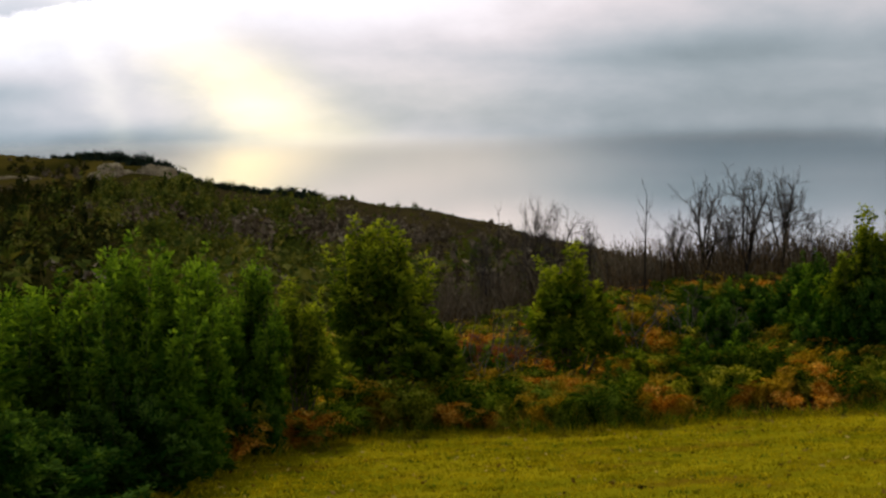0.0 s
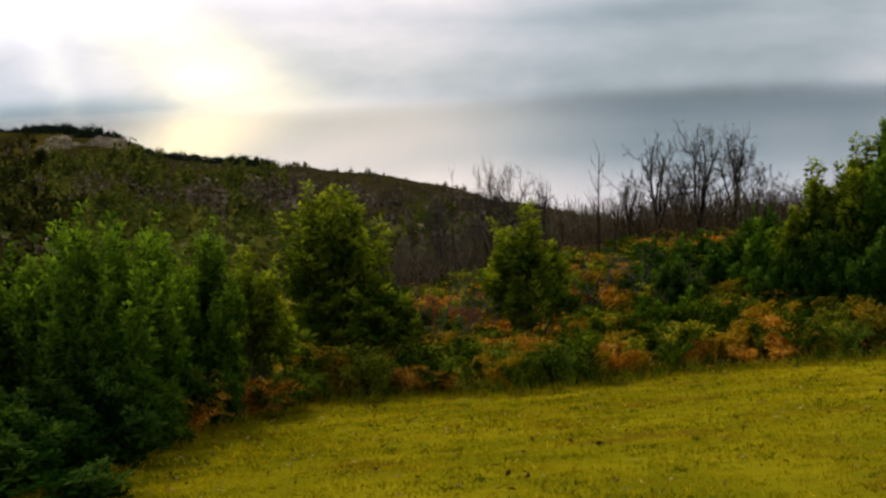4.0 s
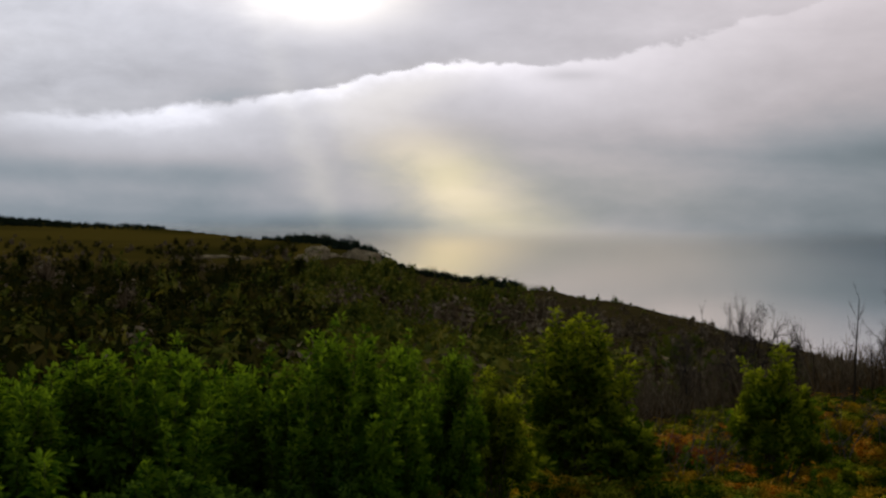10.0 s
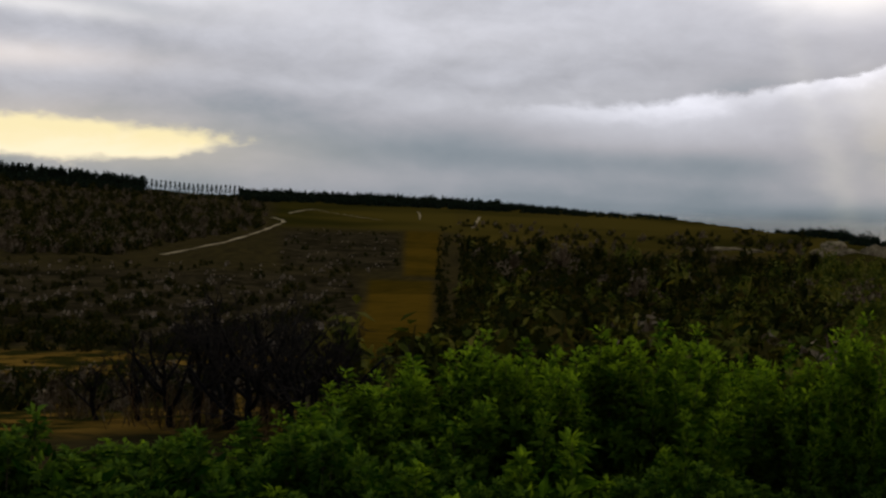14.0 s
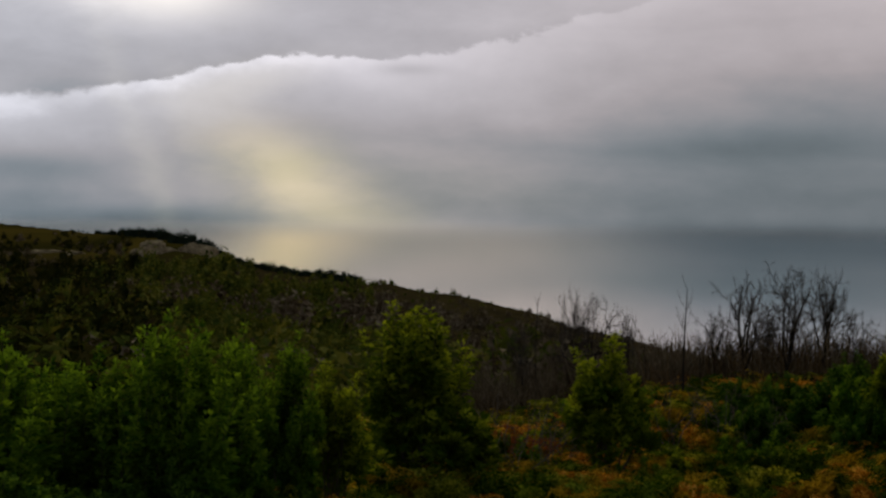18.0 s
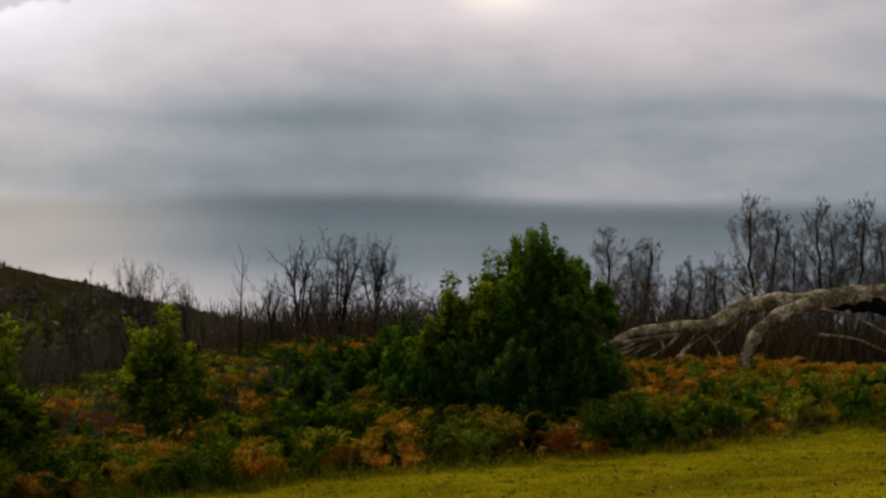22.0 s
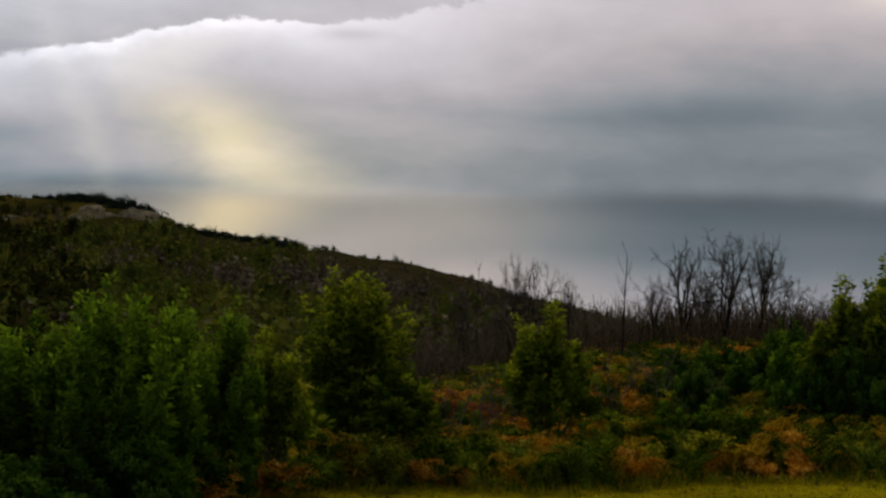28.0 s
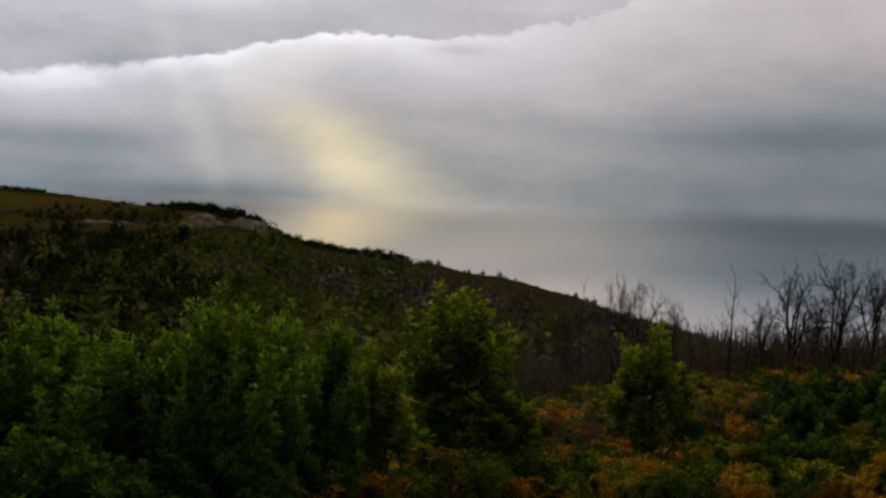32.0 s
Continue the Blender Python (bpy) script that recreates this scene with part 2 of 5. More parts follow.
SCRUB_BROWN = surface("leafless_scrub", [(0.030, 0.020, 0.010), (0.105, 0.075, 0.042), (0.22, 0.17, 0.11)], 0.2, 0.95, 0, 0.0, 0, 0.3, spread=0.32)
UNDER = surface("wood_undergrowth", [(0.016, 0.011, 0.006), (0.062, 0.041, 0.019), (0.17, 0.10, 0.042)], 0.3, 0.95, 0, 0.0, 0, 0.5)
PINE = surface("far_conifers", [(0.008, 0.014, 0.010), (0.022, 0.032, 0.02)], 0.05, 0.8, 0, 0.0, 0.1, 0.5)
ROCK = surface("pale_rock", [(0.05, 0.038, 0.024), (0.22, 0.17, 0.10), (0.52, 0.42, 0.26)], 0.35, 0.95, 0.8, 0.0)
TRACK = surface("pale_dirt_track", [(0.14, 0.105, 0.06), (0.44, 0.36, 0.24)], 0.3, 0.95, 0.3, 0.0)
DEAD = surface("dead_bracken_litter", [(0.035, 0.014, 0.002), (0.17, 0.062, 0.007), (0.50, 0.25, 0.05)], 1.2, 0.95, 0, 0.0, 0.1, 0.75)
LITTER = surface("fallen_leaf", [(0.045, 0.024, 0.005), (0.17, 0.09, 0.014), (0.50, 0.36, 0.09)], 3.0, 1.0, 0, 0.0, 0, 0.8)
HAZE = surface("birch_twig", [(0.065, 0.053, 0.045), (0.19, 0.165, 0.145)], 3.0, 0.95, 0, 0.0, 0, 0.4)
TUFT = surface("coarse_grass", [(0.16, 0.14, 0.003), (0.40, 0.32, 0.006), (0.70, 0.56, 0.03)], 1.2, 0.9, 0, 0.0, 0.3, 0.4)
TUSSOCK = surface("pale_tussock", [(0.06, 0.045, 0.028), (0.26, 0.205, 0.145), (0.62, 0.52, 0.40)], 0.4, 0.95, 0, 0.0, 0, 0.2)
PALE = surface("bleached_twig", [(0.04, 0.030, 0.02), (0.18, 0.135, 0.09)], 3.0, 0.95, 0, 0.0, 0, 0.5)
# darker copy of the fern green, with shade under the fronds painted in
FERN_DEEP = surface("fern_shade_colour", [(0.008, 0.026, 0.002), (0.045, 0.078, 0.004), (0.22, 0.27, 0.03)], 2.6, 0.7, 0, 0.0, 0.35, 0.3, spread=0.30)

# ---- geometry helpers ----


class Geo:
    """Gathers quads and makes one mesh of them."""

    def __init__(self):
        self.v, self.f, self.n, self.young_lit = [], [], 0, []

    def take(self, v, f):
        self.v.append(np.asarray(v, float).reshape(-1, 3))
        self.f.append(np.asarray(f, int).reshape(-1, 4) + self.n)
        self.n += len(self.v[-1])

    def mesh(self, name, material, smooth=False):
        v, f = np.concatenate(self.v), np.concatenate(self.f)
        m = bpy.data.meshes.new(name)
        m.vertices.add(len(v))
        m.vertices.foreach_set("co", v.astype(np.float32).ravel())
        m.loops.add(len(f) * 4)
        m.loops.foreach_set("vertex_index", f.astype(np.int32).ravel())
        m.polygons.add(len(f))
        m.polygons.foreach_set("loop_start", np.arange(0, len(f) * 4, 4, dtype=np.int32))
        m.polygons.foreach_set("use_smooth", np.full(len(f), smooth))
        m.update(calc_edges=True)
        if self.young_lit:
            at = m.attributes.new("young_lit", "FLOAT", "POINT")
            at.data.foreach_set("value", np.repeat(np.concatenate(self.young_lit), 4).astype(np.float32))
        if material:
            m.materials.append(material)
        return m


def unit(a):
    a = np.asarray(a, float)
    return a / np.maximum(np.linalg.norm(a, axis=-1, keepdims=True), 1e-9)


def leaves(geo, base, way, side, length, width):
    """Pointed leaves: base points, directions, a side hint for each, lengths and widths."""
    base, way = np.asarray(base, float), unit(way)
    side = unit(side - way * np.sum(side * way, axis=1, keepdims=True))
    length, width = np.broadcast_to(length, len(base))[:, None], np.broadcast_to(width, len(base))[:, None]
    drop = np.cross(way, side)
    v = np.stack([base, base + way * length * 0.45 + side * width * 0.5 + drop * width * 0.15, base + way * length - drop * width * 0.2,
                  base + way * length * 0.45 - side * width * 0.5 + drop * width * 0.15], axis=1)
    geo.take(v.reshape(-1, 3), np.arange(len(base) * 4).reshape(-1, 4))


def twigs(geo, a, b, ra, rb):
    """Three-sided tapered sticks from a to b."""
    a, b = np.asarray(a, float), np.asarray(b, float)
    way = unit(b - a)
    hint = np.where(np.abs(way[:, 2:3]) > 0.9, [[1.0, 0, 0]], [[0, 0, 1.0]])
    u = unit(np.cross(way, hint))
    w = np.cross(way, u)
    ra, rb = np.broadcast_to(ra, len(a))[:, None], np.broadcast_to(rb, len(a))[:, None]
    ring = [u * math.cos(t) + w * math.sin(t) for t in (0.3, 2.39, 4.49)]
    v = np.stack([a + r * ra for r in ring] + [b + r * rb for r in ring], axis=1)
    i = np.arange(len(a))[:, None] * 6
    f = np.concatenate([i + [[0, 1, 4, 3]], i + [[1, 2, 5, 4]], i + [[2, 0, 3, 5]]])
    geo.take(v.reshape(-1, 3), f)


def tube(geo, points, radii, sides=8, rough=0.0, seed=0):
    """A limb along points, closed at both ends; rough: how uneven its girth is."""
    p = np.asarray(points, float)
    rng = np.random.default_rng(seed)
    way = unit(np.gradient(p, axis=0))
    u = unit(np.cross(way, [0.13, 0.07, 1.0] if abs(way[0][2]) < 0.9 else [1.0, 0.1, 0]))
    w = np.cross(way, u)
    t = np.linspace(0, 2 * math.pi, sides, endpoint=False)
    r = np.asarray(radii, float)[:, None] * (1 + rough * rng.uniform(-1, 1, (len(p), sides)))
    v = p[:, None] + r[..., None] * (u[:, None] * np.cos(t)[None, :, None] + w[:, None] * np.sin(t)[None, :, None])
    v = np.concatenate([np.repeat(p[:1, None], sides, 1), v, np.repeat(p[-1:, None], sides, 1)])
    n = len(v)
    i, j = np.meshgrid(np.arange(n - 1), np.arange(sides), indexing="ij")
    k2 = (j + 1) % sides
    geo.take(v.reshape(-1, 3), np.stack([i * sides + j, i * sides + k2, (i + 1) * sides + k2, (i + 1) * sides + j], -1))


def bent(points, n):
    """A smooth line of n points through a few."""
    p = np.asarray(points, float)
    t = np.linspace(0, len(p) - 1, n)
    i = np.clip(t.astype(int), 0, len(p) - 2)
    s = (t - i)[:, None]
    q = np.concatenate([2 * p[:1] - p[1:2], p, 2 * p[-1:] - p[-2:-1]])
    a, b, c, d = q[i], q[i + 1], q[i + 2], q[i + 3]
    return 0.5 * (2 * b + (c - a) * s + (2 * a - 5 * b + 4 * c - d) * s ** 2 + (3 * b - a - 3 * c + d) * s ** 3)


def thing(name, label, category, at=(0, 0, 0), group="", kind=""):
    ob = new(name)
    ob.empty_display_size = 0.2
    ob.location = at
    return tagged(ob, label, category, group, kind)


def part(name, mesh, parent, label=""):
    ob = new(name, mesh)
    ob.parent = parent
    return tagged(ob, label) if label else ob


# ---- the lie of the land ----
SEA = -25.0
HEADINGS = [-50, -40, -30, -20, -15.5, -12.3, -10.5, -9.5, -7.5, -4.5, -1.5, 2.3, 5, 7.5, 10, 20, 32, 45]
# for each heading: how far off the crest stands, and its height over eye level in degrees
CREST_D = [800, 800, 800, 780, 620, 430, 420, 410, 390, 330, 280, 230, 200, 175, 150, 110, 110, 110]
CREST = [0.55, -0.20, -0.27, -0.55, -1.0, -1.1, -1.7, -2.2, -2.6, -2.95, -3.3, -4.0, -4.75, -5.35, -5.75, -7.7, -7.8, -7.2]
# the ground at 45 and at 80 metres
NEAR_AZ = [-50, -30, -10, 0, 10, 20, 32, 45]
AT_45 = [-9.5, -9.3, -9.8, -9.6, -7.6, -7.3, -7.7, -7.6]
AT_80 = [-8.0, -7.6, -8.3, -8.6, -7.4, -7.6, -7.6, -7.2]


FINE = np.arange(-190, 190, 0.25)


def smooth(az, values, spread=2.0):
    """The values over FINE headings, with their corners rounded."""
    w = np.exp(-0.5 * (np.arange(-12, 13) * 0.25 / (spread / 2)) ** 2)
    return np.convolve(np.pad(np.interp(FINE, az, values), 12, "edge"), w / w.sum(), "valid")


LINES = [smooth(NEAR_AZ, AT_45, 3.0), smooth(NEAR_AZ, AT_80, 3.0), smooth(HEADINGS, CREST_D), smooth(HEADINGS, CREST, 0.9)]


def meadow(x, y):
    return -1.6 - 0.166 * np.maximum(y, -30) + 0.034 * x


def height(x, y):
    """The ground's height at x, y (arrays)."""
    x, y = np.asarray(x, float), np.asarray(y, float)
    d = np.maximum(np.hypot(x, y), 0.01)
    a = np.degrees(np.arctan2(x, y))
    e45, e80, dc, ec = (np.interp(a, FINE, line) for line in LINES)
    s = np.clip(np.log(d / 45) / math.log(80 / 45), 0, 1)
    u = np.clip(np.log(d / 80) / np.log(dc / 80), 0, 1)
    e = e45 * (1 - s) + e80 * s + (ec - e80) * u ** 0.9
    far = np.minimum(d, dc) * np.tan(np.radians(e))
    far = np.maximum(far - np.maximum(d - dc, 0) * 0.12, -45)
    w = np.clip((d - 26) / 16, 0, 1)
    w = w * w * (3 - 2 * w)
    turn = np.clip((np.abs(a) - 75) / 40, 0, 1)
    w = w * (1 - turn) + turn * np.clip((d - 60) / 500, 0, 1)
    far = far * (1 - turn) - 20 * turn
    bumps = 0.0035 * np.minimum(d, 300) * (np.sin(x * 0.09 + 1.3 * np.sin(y * 0.05)) * np.sin(y * 0.08 + x * 0.03)) * np.clip((d - 40) / 60, 0, 1) * np.clip((420 - d) / 200, 0.1, 1)
    return meadow(x, y) * (1 - w) + (far + bumps) * w


def on_ground(az, d):
    a = radians(az)
    x, y = d * math.sin(a), d * math.cos(a)
    return Vector((x, y, float(height(x, y))))


def facing(az, el, near=100.0):
    """The place on the far slopes that is seen at a heading and a height in degrees."""
    ds = np.exp(np.linspace(math.log(near), math.log(790), 500))
    x, y = ds * math.sin(radians(az)), ds * math.cos(radians(az))
    z = height(x, y)
    i = int(np.argmax(np.degrees(np.arctan2(z, ds)) >= el)) or len(ds) - 1
    return Vector((x[i], y[i], z[i]))


EDGE_AZ = [-180, -100, -60, -45, -30, -20, -14, -11.5, -6.7, -2.3, 1.6, 5, 8, 13, 21, 28, 34, 42, 60]
EDGE_D = [30, 14, 6, 7.5, 9.5, 11.5, 13.9, 16.3, 21.4, 24.6, 24.8, 23, 23.6, 25.4, 26.2, 27, 29.6, 29.8, 31]


def edge(az):
    """How far off the mown meadow ends."""
    return np.interp(az, EDGE_AZ, EDGE_D)

# ---- ground, fields, sea ----
steps_a = np.concatenate([np.arange(-180, -120, 4.0), np.arange(-120, -56, 0.8), np.arange(-56, 54, 0.3), np.arange(54, 180, 4.0)])
steps_d = np.concatenate([[0.0], np.exp(np.linspace(math.log(0.8), math.log(1700), 280))])
A, Dm = np.meshgrid(np.radians(steps_a), steps_d, indexing="ij")
gx, gy = Dm * np.sin(A), Dm * np.cos(A)
gz = height(gx, gy)
na, nd = gx.shape
ii, jj = np.meshgrid(np.arange(na), np.arange(nd - 1), indexing="ij")
i2 = (ii + 1) % na
geo = Geo()
geo.take(np.stack([gx, gy, gz], -1).reshape(-1, 3), np.stack([ii * nd + jj, ii * nd + jj + 1, i2 * nd + jj + 1, i2 * nd + jj], -1))
ground_mesh = geo.mesh("ground", None, True)
deg = np.degrees(A)
lift = np.degrees(np.arctan2(gz, np.maximum(Dm, 0.1)))


def inside(v, lo, hi, soft):
    return np.clip((v - lo) / soft, 0, 1) * np.clip((hi - v) / soft, 0, 1)


masks = {
    "mown": np.clip((edge(deg) + 0.5 * np.sin(deg * 1.7) + 0.3 * np.sin(deg * 4.3) - Dm) / 0.5, 0, 1),
    "stubble": inside(deg, -60, -32.6, 0.5) * inside(lift, -6.8, -3.2, 0.4) * (Dm > 60) + inside(deg, -36.4, -31.0, 0.4) * inside(lift, -3.3, -1.55, 0.2) * (Dm > 60),
    "bright": (inside(deg, -33.2 + 0.21 * np.clip(lift + 7.2, 0, 4), -29.55, 0.2) * inside(lift, -7.4, -3.55, 0.15) + inside(deg, -31.0, -29.4, 0.15) * inside(lift, -3.5, -1.45, 0.12)) * (Dm > 60),
    "pasture": inside(deg, -36.8, -28.5, 0.6) * inside(lift, -1.6, 0.5, 0.2) * (Dm > 60) + inside(deg, -29.2, -9.8, 1.0) * inside(lift, -2.2, 0.5, 0.3) * (Dm > 200),
    "dry": inside(deg, -60, -33, 2.0) * inside(lift, -10.5, -6.4, 0.6) * (Dm > 30),
}
for name, values in masks.items():
    at = ground_mesh.attributes.new(name, "FLOAT", "POINT")
    at.data.foreach_set("value", np.clip(values, 0, 1).astype(np.float32).ravel())

m = bpy.data.materials.new("ground")
m.use_nodes = True
m.node_tree.nodes.clear()
q = Nodes(m.node_tree)
place = q.node("ShaderNodeNewGeometry").outputs["Position"]


def mask(name):
    n = q.node("ShaderNodeAttribute")
    n.attribute_name = name
    return n.outputs["Fac"]


n_big, n_mid, n_fine, n_tiny = q.noise(place, 0.02, 4.0), q.noise(place, 0.35, 5.0, 0.6), q.noise(place, 3.5, 5.0, 0.65), q.noise(place, 22.0, 4.0, 0.7)
turf = q.mix(q.step(n_mid, 0.32, 0.68), (0.14, 0.13, 0.003), (0.30, 0.235, 0.006))
turf = q.mix(q.step(n_fine, 0.52, 0.72), turf, (0.125, 0.12, 0.003))
turf = q.mix(q.step(n_tiny, 0.60, 0.75, 0.0, 0.6), turf, (0.36, 0.27, 0.012))
turf = q.mix(q.step(q.noise(place, 0.6, 5.0, 0.65), 0.52, 0.68, 0.0, 0.8), turf, (0.155, 0.085, 0.006))
earth = q.mix(q.step(n_mid, 0.35, 0.65), (0.022, 0.017, 0.008), (0.045, 0.034, 0.012))
stubble = q.mix(q.step(q.add(q.mul(n_mid, 0.5), q.mul(q.noise(place, 0.07, 5.0, 0.7), 0.5)), 0.42, 0.6), (0.012, 0.010, 0.005), (0.045, 0.034, 0.018))
bright = q.mix(q.step(q.add(q.mul(n_big, 0.6), q.mul(n_mid, 0.4)), 0.35, 0.65), (0.036, 0.025, 0.003), (0.090, 0.052, 0.006))
pasture = q.mix(q.step(q.noise(place, 0.006, 5.0, 0.5), 0.4, 0.6), (0.022, 0.020, 0.004), (0.066, 0.048, 0.009))
dry = q.mix(q.step(q.noise(place, 0.28, 5.0, 0.65), 0.46, 0.60), (0.018, 0.018, 0.004), (0.15, 0.085, 0.016))
col = earth
for name, c in (("dry", dry), ("pasture", pasture), ("stubble", stubble), ("bright", bright), ("mown", turf)):
    col = q.mix(mask(name), col, c)
bs = q.node("ShaderNodeBsdfPrincipled")
q.put(col, bs.inputs["Base Color"])
bs.inputs["Roughness"].default_value, bs.inputs["Specular IOR Level"].default_value = 1.0, 0.0
bn = q.node("ShaderNodeBump")
bn.inputs["Strength"].default_value, bn.inputs["Distance"].default_value = 0.7, 0.05
q.put(q.add(q.mul(n_fine, 0.7), q.mul(n_tiny, 0.5)), bn.inputs["Height"])
q.put(bn.outputs[0], bs.inputs["Normal"])
out = q.node("ShaderNodeOutputMaterial")
q.put(bs.outputs[0], out.inputs[0])
ground_mesh.materials.append(m)
tagged(new("ground", ground_mesh), "sloping mown meadow, scrub valley and fields reaching the coast", "ground", kind="structure")

m = bpy.data.materials.new("sea_water")
m.use_nodes = True
m.node_tree.nodes.clear()
q = Nodes(m.node_tree)
place = q.node("ShaderNodeNewGeometry").outputs["Position"]
# light put into the water by place: dull far out, bright inshore
off = q.node("ShaderNodeVectorMath", operation="LENGTH")
q.put(place, off.inputs[0])
far_out = q.add(off.outputs["Value"], q.mul(q.noise(place, 0.002, 4.0), 400.0))
deep, shine = q.node("ShaderNodeBsdfDiffuse"), q.node("ShaderNodeBsdfGlossy")
deep.inputs[0].default_value = (0.055, 0.105, 0.145, 1)
shine.inputs[0].default_value = (1.0, 0.97, 0.92, 1)
q.put(q.step(far_out, 300, 3000, 0.04, 0.12), shine.inputs["Roughness"])
both = q.node("ShaderNodeMixShader")
spread = q.node("ShaderNodeSeparateXYZ")
q.put(place, spread.inputs[0])
east = q.step(q.math("DIVIDE", spread.outputs[0], q.math("MAXIMUM", spread.outputs[1], 1.0)), 0.02, 0.22)
# the warm glow of the western sky is tinted into the reflection
q.put(q.mix(east, (1.0, 0.94, 0.84), (0.97, 0.975, 0.98)), shine.inputs[0])
# darker sea to the east and far west is painted as lost gloss
dull = q.math("MAXIMUM", q.mul(q.step(q.math("LOGARITHM", far_out, 10.0), 2.45, 3.35), east), q.mul(q.step(q.math("LOGARITHM", far_out, 10.0), 2.6, 3.3), q.step(q.math("DIVIDE", spread.outputs[0], q.math("MAXIMUM", spread.outputs[1], 1.0)), -0.22, -0.12, 0.9, 0.0)))
dim_east = q.step(q.math("DIVIDE", spread.outputs[0], q.math("MAXIMUM", spread.outputs[1], 1.0)), 0.2, 0.6, 1.0, 0.86)
q.put(q.mul(q.step(dull, 0.0, 1.0, 0.88, 0.40), dim_east), both.inputs[0])
q.put(deep.outputs[0], both.inputs[1]), q.put(shine.outputs[0], both.inputs[2])
# haze built into the water material: far sea turns see-through towards the horizon
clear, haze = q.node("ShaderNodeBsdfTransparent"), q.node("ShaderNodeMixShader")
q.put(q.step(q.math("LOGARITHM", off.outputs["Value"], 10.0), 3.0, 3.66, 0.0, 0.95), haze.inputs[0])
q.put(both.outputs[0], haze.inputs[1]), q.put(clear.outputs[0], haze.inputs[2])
out = q.node("ShaderNodeOutputMaterial")
q.put(haze.outputs[0], out.inputs[0])
geo = Geo()
t = np.radians(np.arange(0, 360, 3.0))
ring = [np.stack([r * np.cos(t), r * np.sin(t), np.full(len(t), SEA)], -1) for r in (90, 600, 4900)]
i = np.arange(len(t))
j = (i + 1) % len(t)
geo.take(np.concatenate(ring), np.concatenate([np.stack([i + o, j + o, j + o + len(t), i + o + len(t)], -1) for o in (0, len(t))]))
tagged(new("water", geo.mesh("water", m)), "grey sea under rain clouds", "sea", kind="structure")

# the pale track that winds up between the fields
geo = Geo()
for line, wide in (([(-41.2, -2.85), (-40.38, -2.69), (-38.29, -2.17), (-37.3, -1.83), (-36.65, -1.57), (-36.13, -1.33), (-36.3, -1.2), (-36.7, -1.13)], 1.7), ([(-35.9, -0.95), (-35.3, -0.8), (-34.77, -0.74)], 1.9),
                   ([(-34.77, -0.76), (-33.57, -0.93), (-32.6, -1.05), (-31.88, -1.12)], 0.9), ([(-30.35, -1.02), (-30.35, -0.85), (-30.45, -0.68)], 0.9), ([(-28.1, -1.32), (-27.95, -1.1), (-27.79, -0.83)], 1.5)):
    pts = []
    for a, e in bent(line, 70):
        ds = np.exp(np.linspace(math.log(100), math.log(800), 400))
        es = np.degrees(np.arctan2(height(ds * math.sin(radians(a)), ds * math.cos(radians(a))), ds))
        hit = np.argmax(es >= e) if (es >= e).any() else len(ds) - 1
        pts.append((ds[hit] * math.sin(radians(a)), ds[hit] * math.cos(radians(a)), 0))
    pts = np.array(pts)
    pts = np.stack([np.convolve(np.pad(pts[:, c], 3, "edge"), np.ones(7) / 7, "valid") for c in range(3)], -1)
    way = unit(np.gradient(pts, axis=0))
    side = np.stack([way[:, 1], -way[:, 0], np.zeros(len(way))], -1)
    rows = []
    for s in (-1, -0.4, 0.4, 1):
        p = pts + side * s * wide * (0.38 + 0.16 * np.sin(np.arange(len(pts)) * 0.9) + 0.12 * np.sin(np.arange(len(pts)) * 0.37 + s))[:, None]
        p[:, 2] = height(p[:, 0], p[:, 1]) + 0.12
        rows.append(p)
    v = np.stack(rows, 1)
    i, j = np.meshgrid(np.arange(len(v) - 1), np.arange(3), indexing="ij")
    geo.take(v.reshape(-1, 3), np.stack([i * 4 + j, i * 4 + j + 1, (i + 1) * 4 + j + 1, (i + 1) * 4 + j], -1))
tagged(new("dirt_track", geo.mesh("dirt_track", TRACK)), "pale bare-earth track winding between fields", "track", kind="structure")

# ---- shrubs ----


